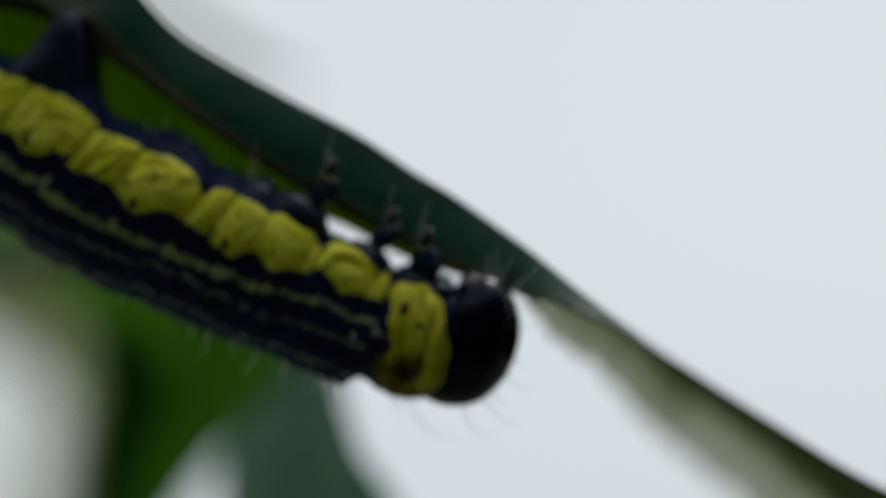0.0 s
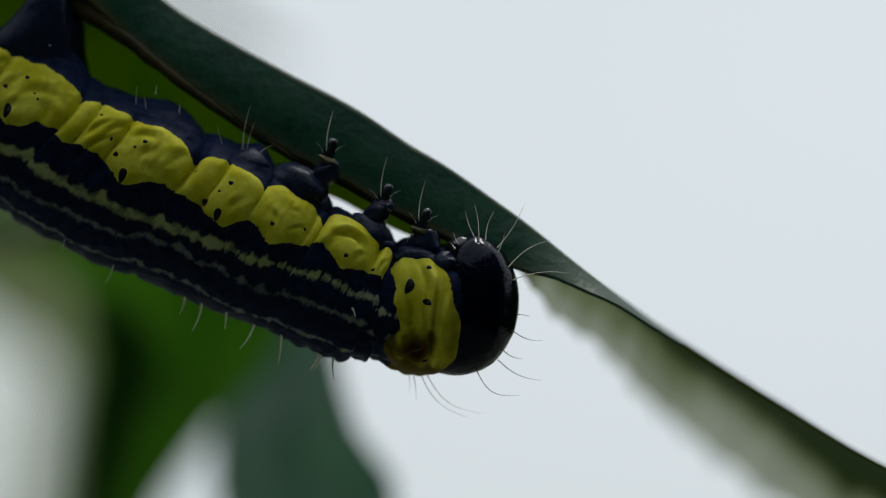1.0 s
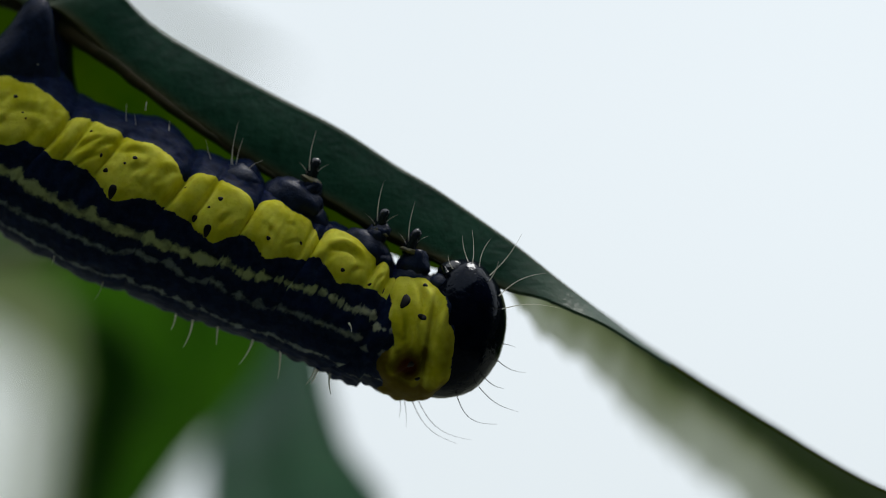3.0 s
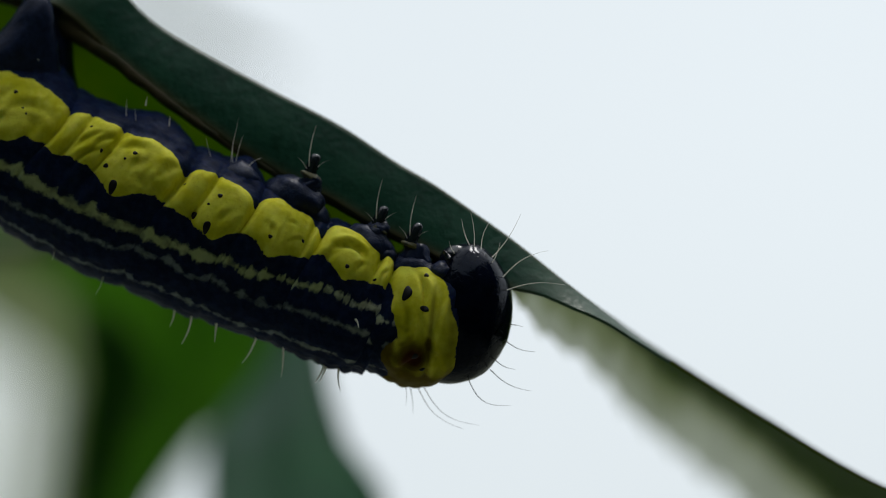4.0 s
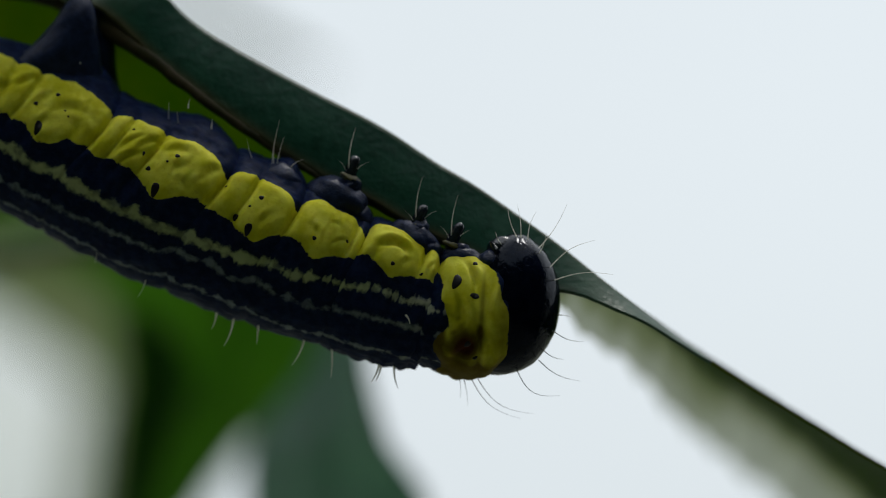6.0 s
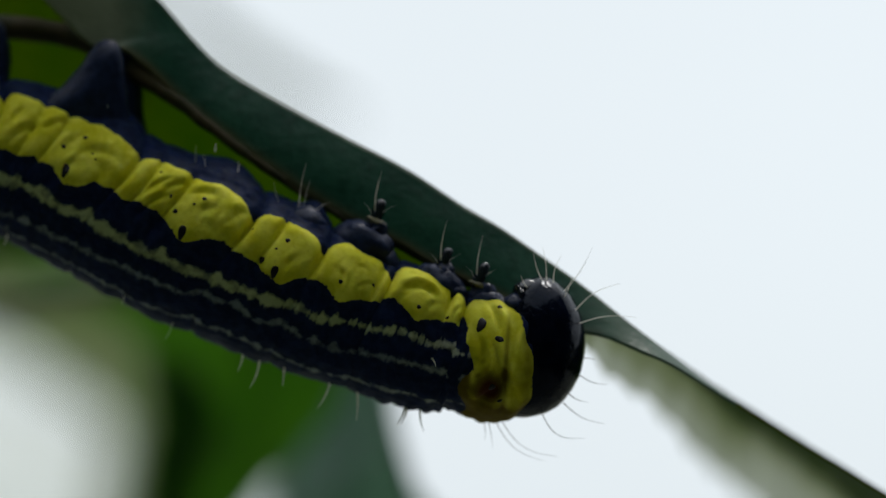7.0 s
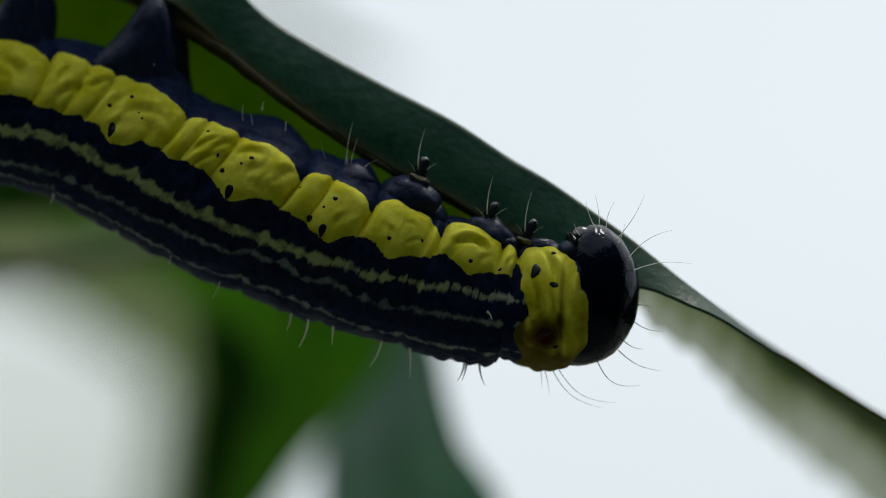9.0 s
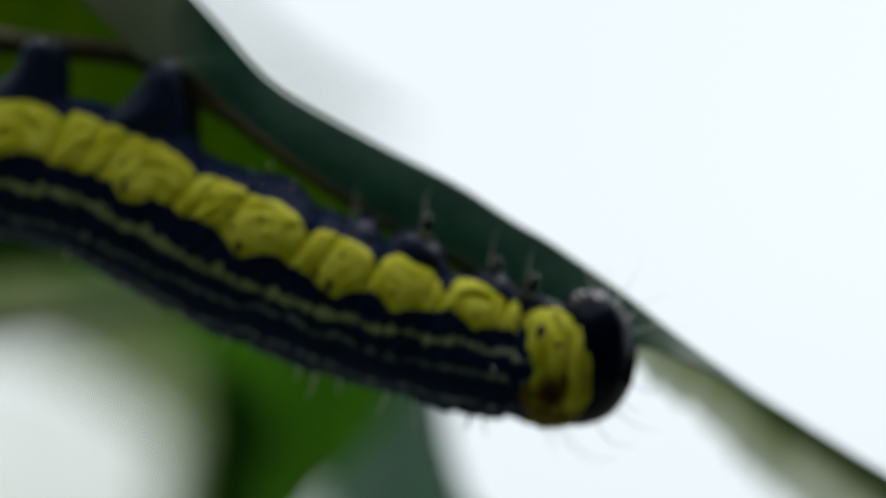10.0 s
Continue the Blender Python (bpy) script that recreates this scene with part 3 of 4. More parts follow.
bristles("A1", [((-4.76, -2.50), (-5.08, -3.46), 0.06), ((-5.36, -2.30), (-5.52, -2.86), 0.06), ((-3.88, -2.74), (-3.92, -3.38), 0.0), ((-4.02, 2.90), (-4.32, 3.86), 0.04), ((-3.44, 2.86), (-3.16, 4.54), 0.03),
                ((-3.28, 2.82), (-3.00, 3.94), 0.03), ((-2.88, 2.74), (-2.32, 3.14), 0.10), ((-3.36, 2.86), (-3.36, 3.58), 0.03)], -0.9, -1.3)
bristles("A2", [((-7.88, -1.14), (-8.16, -1.78), 0.06), ((-9.60, -0.14), (-9.68, -0.58), 0.05), ((-7.04, 4.26), (-7.04, 5.14), 0.03), ((-6.74, 4.02), (-6.78, 4.78), -0.05), ((-6.38, 4.90), (-6.32, 5.22), 0.03),
                ((-5.56, 4.18), (-5.52, 4.54), 0.0)], -1.0, -1.5)
bristles("A3", [((-13.76, 1.92), (-13.84, 1.58), 0.05), ((-10.32, 6.62), (-10.16, 6.46), 0.05)], -1.0, -1.5)

# swellings of the under side that carry the legs
LUMPS = {
    "T3": [((-1.14, 1.68), 1.16, 0.9, 0.86, -24), ((-0.32, 1.10), 0.48, 0.6, 0.55, 0), ((0.18, 0.70), 0.34, 0.5, 0.34, 0)],
    "T2": [((1.60, 0.42), 0.98, 0.8, 0.68, -20), ((2.28, 0.14), 0.42, 0.6, 0.4, -30)],
    "T1": [((3.42, -0.10), 0.85, 0.6, 0.5, -8), ((4.48, -0.10), 0.5, 0.6, 0.4, -10)],
    "A1": [((-3.14, 2.22), 0.88, 0.9, 0.80, -33)],
}
for seg, lumps in LUMPS.items():
    for k, (px, pz, rx, ry, rz, lean) in enumerate((a[0], a[1], *b) for a, *b in [((l[0], l[1]), *l[2:]) if not isinstance(l[0], tuple) else (l[0], *l[1:]) for l in lumps]):
        for y in (-0.7, 0.7):
            bv, bf = blob((px, y, pz), (rx, ry, rz), lean, 0.14, px + y, 20, 30)
            link("leg_base", bv, bf, LIMB, PART[seg], "", PIVOT[seg])

# prolegs: fleshy fins that narrow to a foot gripping the leaf's midrib
# height over the belly line, shift along the body, half width, half depth
FIN = ((-1.6, -0.9, 2.2, 0.8), (-0.5, -0.9, 2.05, 0.85), (0.1, -0.65, 1.62, 0.85), (0.6, -0.28, 1.25, 0.8), (1.1, 0.04, 0.92, 0.72), (1.55, 0.22, 0.70, 0.64), (1.95, 0.30, 0.54, 0.5), (2.3, 0.36, 0.4, 0.36), (2.45, 0.36, 0.2, 0.2))
for seg, (bx, bz) in (("A3", (-10.55, 6.42)), ("A4", (-15.2, 7.1)), ("A5", (-21.2, 7.6)), ("A6", (-26.0, 7.5))):
    for y in (-1.0, 1.0):
        off = 0.5 if y > 0 else 0.0
        v, sides = [], 30
        for h, sx, wx, wy in FIN:
            for q in range(sides):
                w = 2 * math.pi * q / sides
                p = Vector((bx + off + sx + wx * math.cos(w), y * 0.7 + wy * math.sin(w), bz + h))
                wob = 0.20 * rough_noise(p, 0.9) + 0.07 * rough_noise(p, 3.0)
                v.append(tuple(p + Vector((math.cos(w), math.sin(w), 0.2)) * wob))
        f = grid_faces(len(FIN), sides, True)
        f.append(tuple(range((len(FIN) - 1) * sides, len(FIN) * sides)))
        link("proleg", v, f, LIMB, PART[seg], "fleshy dark proleg gripping the leaf", PIVOT[seg])

# the six true legs, which hold on to the leaf while the body slides; each with its swollen base
LEGS = {
    "L3": ((-0.66, 2.82), [((-1.00, 1.92), 0.66, 0.40, 38), ((-0.80, 2.20), 0.38, 0.34, 30)]),
    "L2": ((1.78, 1.22), [((1.44, 0.64), 0.64, 0.38, 36), ((1.64, 0.82), 0.38, 0.32, 30)]),
    "L1": ((3.12, 0.62), [((3.08, -0.22), 0.55, 0.62, -10)]),
}
for n_leg, (key, ((lx, lz), swells)) in enumerate(LEGS.items()):
    PIVOT[key] = Vector((lx, 0, lz))
    for y in (-0.85, 0.85):
        leg = new("leg")
        leg.parent = caterpillar
        leg.location = PIVOT[key] * MM
        tagged(leg, "short jointed leg with glossy black claw")
        PART.setdefault(key, []).append(leg)
        lean_x = 0.17 + 0.03 * n_leg
        for k, ((bx, bz), rx, rz, lean) in enumerate(swells):
            v, f = blob((bx, y * (0.82 if k == 0 else 0.95), bz), (rx, 0.6 if k == 0 else 0.42, rz), lean, 0.22, bx + y, 20, 30)
            link("leg_base", v, f, LIMB, leg, "", PIVOT[key])
        v, f = blob((lx - 0.16, y * 1.02, lz - 0.36), (0.38, 0.36, 0.13), -24, 0.3, lx + 1)
        link("knee", v, f, JOINT, leg, "pale yellowish leg joint", PIVOT[key])
        cx, cz = lx - 0.17, lz - 0.2
        v, f = tube([(cx - 0.05, y, cz - 0.24), (cx - 0.03, y, cz - 0.08), (cx, y, cz + 0.06), (cx + lean_x * 0.4, y, cz + 0.22), (cx + lean_x * 0.8, y, cz + 0.38), (cx + lean_x * 1.15, y * 0.98, cz + 0.52), (cx + lean_x * 1.35, y * 0.97, cz + 0.60), (cx + lean_x * 1.42, y * 0.97, cz + 0.63)], [0.23, 0.235, 0.225, 0.22, 0.21, 0.185, 0.13, 0.04], 16)
        v = [tuple(Vector(p) + Vector((rough_noise(p, 4), 0, rough_noise(p, 5))) * 0.035) for p in v]
        link("claw", v, f, CLAW, leg, "", PIVOT[key])
        hairs = [(-0.1, -0.08, 0.12, 1.56, 0.05), (0.2, 0.12, 0.66, 0.40, 0.08), (-0.18, 0.02, -0.5, 0.46, -0.08), (0.26, -0.16, 0.8, 0.08, -0.1)]
        for k, (sx, sz, tx, tz, bow) in enumerate(hairs[: 3 if y < 0 else 1]):
            j = 0.18 * noise.noise((lx * 3, k * 4.0, y))
            a, b = Vector((lx - 0.12 + sx, y - 0.15, lz - 0.16 + sz)), Vector((lx - 0.12 + tx + j, y - 0.3 - j, lz - 0.16 + tz + j * 0.8))
            d = b - a
            pts = [a + d * (i / 7) + Vector((-d.z, 0, d.x)) * bow * math.sin(math.pi * i / 7) for i in range(8)]
            v, f = tube(pts, [(0.024 if k == 0 else 0.007) * (1 - 0.85 * i / 7) for i in range(8)], 5)
            link("bristle", v, f, BRISTLE, leg, "", PIVOT[key])

# ---- the leaf that it clings to ----
# crest and rolled front rim (x, z), then the far margin of the blade (x, z as seen, depth)
CREST = [(-10.4, 12.7), (-8.75, 10.9), (-8.0, 10.05), (-7.25, 9.15), (-6.35, 8.25), (-5.0, 7.36), (-2.3, 5.88), (0.32, 4.52), (2.32, 3.22), (3.78, 2.36), (5.64, 1.06), (6.8, 0.2), (8.32, -1.02), (10.06, -2.34), (11.22, -3.22), (12.92, -4.38), (15.68, -6.08), (19.32, -8.18), (23.32, -9.78), (25.92, -10.18)]
RIM = [(-14.4, 12.6), (-12.3, 10.3), (-10.7, 8.85), (-9.6, 8.7), (-7.64, 6.94), (-5.9, 5.55), (-4.0, 4.2), (-2.1, 2.98), (0.12, 1.82), (1.92, 0.78), (4.52, -0.48), (6.32, -1.22), (7.82, -1.62), (9.62, -2.47), (11.16, -3.52), (12.88, -4.78), (15.64, -6.24), (19.28, -8.34), (23.28, -9.92), (25.88, -10.28)]
MARGIN = [(-25.68, 9.82), (-22.5, 6.3), (-20, 5.0), (-16.68, 3.82), (-11.6, 3.0), (-8.0, 2.4), (-5.0, 2.0), (-2.68, 1.92), (-0.32, 1.34), (1.64, 0.32), (4.32, -0.62), (6.22, -1.18), (7.5, -2.75), (9.2, -3.95), (10.85, -5.75), (12.3, -6.9), (14.4, -8.6), (17.92, -10.9), (22.32, -11.58), (25.72, -10.48)]
DEPTH = [6, 6, 6, 6, 6, 5.5, 5, 4.5, 3, 2.5, 2.5, 5, 11.5, 19.5, 27.6, 32.2, 34.5, 31.0, 17.2, 4.6]


def spread(values, n):
    """A smooth run of n values through the knots (centripetal-like cubic)."""
    values = np.asarray(values, float)
    k = len(values)
    out = []
    for u in np.linspace(0, k - 1.0001, n):
        i = int(u)
        w = u - i
        p0, p1, p2, p3 = values[max(i - 1, 0)], values[i], values[i + 1], values[min(i + 2, k - 1)]
        out.append(0.5 * (2 * p1 + (p2 - p0) * w + (2 * p0 - 5 * p1 + 4 * p2 - p3) * w * w + (3 * p1 - p0 - 3 * p2 + p3) * w ** 3))
    return np.array(out)


def clinging_leaf():
    n = 420
    crest, rim, margin, depth = spread(CREST, n), spread(RIM, n), spread(MARGIN, n), spread(DEPTH, n)
    roll_v, roll_rim, blade_v, blade_rim, sky_pale, fold_and_shade = [], [], [], [], [], []
    bands, blades = 18, 34
    for i in range(n):
        c = Vector((crest[i][0], 0.9, crest[i][1]))
        r = Vector((rim[i][0], -0.15, rim[i][1]))
        r = c + (r - c) * min(1, max(0, (12.2 - crest[i][0]) / 3.0)) ** 0.7
        far = 1 + depth[i] / FAR
        right = min(1, max(0, (crest[i][0] - 6) / 2))
        tooth = 1.0 + (0.13 * ((i * 0.075) % 1.0) - 0.06 + 0.08 * noise.noise((i * 0.09, 3, 0))) * right
        g = Vector((margin[i][0] * far, depth[i], margin[i][1] * far))
        g = c + (g - c) * tooth
        wide = (c - r).length
        uneven = 0.06 * noise.noise((i * 0.06, 0, 0)) + 0.025 * noise.noise((i * 0.25, 7, 0))
        for j in range(bands + 1):
            q = j / bands
            p = r.lerp(c, q)
            p.y -= 0.05 * wide * math.sin(math.pi * min(1, q * 1.05))
            p += (r - c).normalized() * uneven * (1 - q)
            p.y += 0.05 * noise.noise((p.x * 0.8, p.z * 0.8, 1)) * (1 - q)
            roll_v.append(receding(p))
            roll_rim.append(math.exp(-(q * wide / 0.28) ** 2) * (1 - right) + 0.5 * math.exp(-((1 - q) * wide / 0.07) ** 2))
        for j in range(blades + 1):
            q = j / blades
            p = c.lerp(g, q)
            sag = math.sin(math.pi * q)
            p.z += 0.05 * (g - c).length * sag * (1 - q)
            p.y += 0.10 * depth[i] * sag
            p += Vector((0, 1, 0.4)) * 0.16 * noise.noise((p.x * 0.5, p.y * 0.5, p.z * 0.5 + 4)) * q
            blade_v.append(receding(p))
            blade_rim.append(math.exp(-((1 - q) * (g - c).length / 0.25) ** 2) * 0.4 + 0.9 * math.exp(-(q * (g - c).length / 0.16) ** 2) * right)
            # Painted sky brightness: the blade pales from its crest to the margin.
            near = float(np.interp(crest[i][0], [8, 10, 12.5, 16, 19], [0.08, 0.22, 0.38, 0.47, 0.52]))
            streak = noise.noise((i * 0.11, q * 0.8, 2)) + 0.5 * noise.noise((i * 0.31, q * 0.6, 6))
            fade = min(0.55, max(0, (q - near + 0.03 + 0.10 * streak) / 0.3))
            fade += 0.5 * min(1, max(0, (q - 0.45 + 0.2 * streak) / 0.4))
            sky_pale.append(right * fade)
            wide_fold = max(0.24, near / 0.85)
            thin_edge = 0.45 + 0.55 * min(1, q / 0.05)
            # Shade beside the proleg's foot, painted as a round dark spot.
            foot_shade = 0.85 * math.exp(-((p.x + 9.3) / 1.0) ** 2 - ((p.z - 8.1) / 1.2) ** 2)
            fold_and_shade.append(max(foot_shade, right * thin_edge * min(1, max(0, 1.75 - q / (wide_fold + 0.08 * streak)))))
    ob = new("leaf")
    ob.matrix_basis = STAGE
    held = sum(1 for q in crest if q[0] < 12.2)
    cut = held * (bands + 1)
    roll_v, roll_rim = roll_v[:cut], roll_rim[:cut]
    # The roll's sky-lit left end and right-hand sheen are put into its colour.
    roll = link("rolled_edge", roll_v, grid_faces(held, bands + 1), LEAF, ob, "dark bluish green rolled leaf edge with brown rim", fields={"rim": roll_rim, "sky_pale": [0.5 * min(1, max(0, (-8.3 - p[0] + 0.5 * rough_noise(p, 0.9)) / 2.4)) + 0.13 * min(1, max(0, (p[0] - 5.6) / 2.4)) for p in roll_v]})
    blade = link("blade", blade_v, grid_faces(n, blades + 1), BLADE, ob, "thin translucent leaf blade, skylight painted in towards its toothed margin", fields={"rim": blade_rim, "sky_pale": sky_pale, "fold_and_shade": fold_and_shade})
    rib = [(-22, 1.9, 11.2), (-18.6, 1.8, 10.3), (-15.5, 1.7, 9.75), (-12.6, 1.5, 9.5), (-10.7, 1.0, 8.95), (-9.3, 0.4, 8.05), (-8.4, 0.1, 7.42), (-7.6, 0.0, 6.84), (-6.1, -0.05, 5.64), (-4.2, -0.05, 4.28), (-2.15, -0.05, 2.97), (0.1, 0.0, 1.78), (1.9, 0.1, 0.74), (4.4, 0.25, -0.5)]
    thick = spread([[0.5], [0.48], [0.46], [0.44], [0.42], [0.40], [0.32], [0.25], [0.20], [0.17], [0.15], [0.13], [0.11], [0.07]], 160)
    v, f = tube([tuple(q) for q in spread(rib, 160)], [t[0] for t in thick], 14)
    v = [receding(Vector(p) + Vector((rough_noise(p, 2.2), 0, rough_noise(p, 1.9))) * 0.045) for p in v]
    link("midrib", v, f, RIB, ob, "olive brown midrib running along the rolled edge")
    for part_ob in (roll, blade):
        sol = part_ob.modifiers.new("thickness", "SOLIDIFY")
        sol.thickness = 0.11 * MM
        sol.offset = 0
    return tagged(ob, "dark green folded leaf with brownish rim and pale translucent blade", "leaf")


main_leaf = clinging_leaf()


def outlined_leaf(knots, upright, depth, material, label, cup=0.2, bend=1.5, seed=0.0, slant=0.0):
    """A far leaf between two edges: knots of (station, edge, edge), downwards if upright, else sideways, as at the caterpillar's depth;
    slant brings its second edge nearer by that much and sends the first away."""
    n, m = 80, 26
    run = spread(knots, n + 1)
    verts, mids = [], []
    for i in range(n + 1):
        u, e0, e1 = run[i]
        for j in range(m + 1):
            q = j / m
            s_ = 2 * q - 1
            e = e0 + (e1 - e0) * (0.5 + 0.5 * s_ * (1 + 0.05 * noise.noise((i * 0.12, s_ * 2, seed)) + 0.03 * ((i * 0.2) % 1)))
            y = depth - slant * s_ + bend * math.sin(math.pi * i / n) + cup * abs(e1 - e0) * 0.5 * s_ * s_ - 0.1 * math.exp(-(s_ / 0.07) ** 2) + 0.5 * noise.noise((i * 0.07, s_ * 2, seed + 3))
            k = 1 + y / FAR
            verts.append((e * k, y, u * k) if upright else (u * k, y, e * k))
            if j == m // 2:
                mids.append(Vector(verts[-1]) + Vector((0, -0.1, 0)))
    zero = [0.0] * len(verts)
    ob = link("leaf", verts, grid_faces(n + 1, m + 1), material, fields={"rim": zero, "sky_pale": zero})
    ob.matrix_basis = STAGE
    sol = ob.modifiers.new("thickness", "SOLIDIFY")
    sol.thickness = 0.25 * MM
    sol.offset = 0
    v, f = tube(mids, [0.24 * (1 - 0.85 * i / n) for i in range(n + 1)], 8)
    link("midrib", v, f, material, ob, "raised midrib of the leaf", fields={"rim": [0.0] * len(v), "sky_pale": [0.0] * len(v)})
    return tagged(ob, label, "leaf")


outlined_leaf([(0.82, -1.28, -1.08), (-1.18, -1.58, -0.78), (-2.38, -1.5, -0.6), (-3.68, -1.8, -0.28), (-4.78, -2.4, -0.06), (-5.98, -3.4, 0.24), (-7.08, -4.1, 0.68), (-7.88, -4.3, 1.28), (-8.62, -4.3, 1.84), (-9.58, -4.1, 1.96), (-10.98, -3.5, 2.12), (-12.98, -2.08, 1.92), (-15.98, 0.12, 1.12), (-17.18, 0.92, 1.0)],
              True, 42, TEAL_LEAF, "broad bluish green leaf hanging behind the caterpillar", seed=1.0, slant=6)
outlined_leaf([(1.22, -14.48, -1.08), (0.22, -12.48, -1.0), (-0.78, -10.18, -1.0), (-1.58, -9.28, -1.1), (-2.38, -8.92, -0.9), (-3.58, -8.8, -1.0), (-4.78, -8.78, -1.5), (-5.78, -8.88, -2.6), (-6.68, -9.0, -4.1), (-7.58, -9.12, -4.95), (-8.58, -9.24, -5.6), (-9.78, -9.4, -6.4), (-11.18, -9.58, -7.4), (-12.78, -9.58, -9.38)],
              True, 58, FAR_LEAF, "narrow bright green leaf with pointed tip hanging behind", seed=4.0)
# Slim dark strip added to darken the green leaf's left edge.
outlined_leaf([(-2.38, -8.48, -8.08), (-3.58, -8.44, -6.68), (-4.78, -8.44, -6.28), (-5.78, -8.56, -6.68), (-6.78, -8.68, -7.18), (-7.98, -8.84, -7.58), (-9.18, -8.98, -7.98), (-10.78, -9.08, -8.48)],
              True, 48, SHADE_LEAF, "slim dark green leaf added along the bright one's darker edge", seed=31.0, bend=0.5)
outlined_leaf([(-20.88, 4.72, 1.32), (-17.68, 4.32, 1.02), (-16.08, 3.92, 1.08), (-14.48, 3.12, 1.22), (-13.48, 2.32, 1.32), (-12.48, 1.62, 1.42)],
              False, 44, SHADE_LEAF, "dark green leaf close under the caterpillar's body", seed=41.0, bend=0.5)
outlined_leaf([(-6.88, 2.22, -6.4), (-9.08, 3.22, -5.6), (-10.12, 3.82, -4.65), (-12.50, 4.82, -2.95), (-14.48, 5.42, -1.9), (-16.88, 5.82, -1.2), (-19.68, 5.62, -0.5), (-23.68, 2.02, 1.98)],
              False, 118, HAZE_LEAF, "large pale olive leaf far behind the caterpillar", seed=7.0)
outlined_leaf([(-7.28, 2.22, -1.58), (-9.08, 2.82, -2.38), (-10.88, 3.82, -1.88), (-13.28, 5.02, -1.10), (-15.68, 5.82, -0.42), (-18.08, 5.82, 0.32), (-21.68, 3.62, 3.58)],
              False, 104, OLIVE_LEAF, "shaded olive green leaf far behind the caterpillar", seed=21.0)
# Added for the grey-blue blur along the green leaf's left edge.
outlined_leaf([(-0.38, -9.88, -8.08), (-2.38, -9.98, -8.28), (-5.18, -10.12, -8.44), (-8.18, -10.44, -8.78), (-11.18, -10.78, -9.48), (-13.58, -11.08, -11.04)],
              True, 124, HAZE_LEAF, "narrow pale leaf added for the blur beside the green leaf", seed=15.0)
# Added for the soft grey fringe outside the folded leaf's crest.
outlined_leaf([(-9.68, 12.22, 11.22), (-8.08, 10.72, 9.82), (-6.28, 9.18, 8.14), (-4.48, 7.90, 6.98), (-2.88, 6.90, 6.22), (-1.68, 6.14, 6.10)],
              False, 108, HAZE_LEAF, "slim pale leaf added for grey blur along the crest", seed=12.0)
# A made-up sheet: it only dims the sky at lower left.
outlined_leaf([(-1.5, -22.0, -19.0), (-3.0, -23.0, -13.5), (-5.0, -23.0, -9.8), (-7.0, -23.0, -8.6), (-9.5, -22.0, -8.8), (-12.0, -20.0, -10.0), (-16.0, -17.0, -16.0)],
              True, 150, BACKDROP_DIM_LEAF, "broad whitish leaf shape, added far behind to dim the sky", seed=27.0)


def host_stem(x0, y0, foot, top, stalks):
    """A slender stem beside the view, with a stalk to each leaf's base (x and z as seen, depth, rise of the stalk)."""
    ob = new("plant_stem")
    ob.matrix_basis = STAGE
    lean = [(x0 + 3 * math.sin(q * 4), y0 - 4 * q, foot + q * (top - foot)) for q in np.linspace(0, 1, 40)]
    v, f = tube(lean, [3.6 - 2.4 * q for q in np.linspace(0, 1, 40)], 14)
    v = [tuple(Vector(p) + Vector((rough_noise(p, 0.2), rough_noise(p, 0.17), 0)) * 0.4) for p in v]
    link("stem", v, f, STEM, ob, "slender greenish brown stem")
    for x, z, y, rise in stalks:
        k = 1 + y / FAR
        end = Vector((x * k, y + 0.5, z * k))
        root = Vector((x0 + 2, y0 - 2, end.z + rise - 18))
        bend = root.lerp(end, 0.5) + Vector((0, 2, 5))
        pts = [(root * (1 - q) + bend * q) * (1 - q) + (bend * (1 - q) + end * q) * q for q in np.linspace(0, 1, 18)]
        v, f = tube(pts, [0.75 - 0.4 * q for q in np.linspace(0, 1, 18)], 10)
        link("leaf_stalk", v, f, STEM, ob, "thin green leaf stalk")
    return tagged(ob, "slender greenish brown plant stem carrying the leaves", "plant stem")


host_stem(-52, 34, -1224, 80, [(-10.7, 13.2, 0.9, 30), (-1.2, 0.8, 48, 6), (-5.5, 0.8, 58, 4)])
host_stem(-80, 120, -1235, 80, [(-21.7, 3.6, 104, 20), (-23.7, 2.0, 118, -6), (-9.7, 11.7, 108, 26), (-9.0, -0.4, 124, 10), (-20.5, -1.5, 150, 8)])

# ---- unseen ground under the plant, pale to bounce light upwards ----
gv, gf = [(0, 0, 0)], []
for k, r in enumerate((1, 4, 20, 100, 500, 3000)):
    for j in range(48):
        w = 2 * math.pi * j / 48
        gv.append((r * math.cos(w), r * math.sin(w), 0.02 * math.sin(5 * w + k) if r < 50 else 0))
for j in range(48):
    gf.append((0, 1 + j, 1 + (j + 1) % 48))
for k in range(5):
    for j in range(48):
        a, b = 1 + k * 48 + j, 1 + k * 48 + (j + 1) % 48
        gf.append((a, a + 48, b + 48, b))
ground = link("ground", np.array(gv) / MM, gf, soil_material())
tagged(ground, "unseen ground, made pale to bounce light up, greenish tinge", "ground", kind="structure")


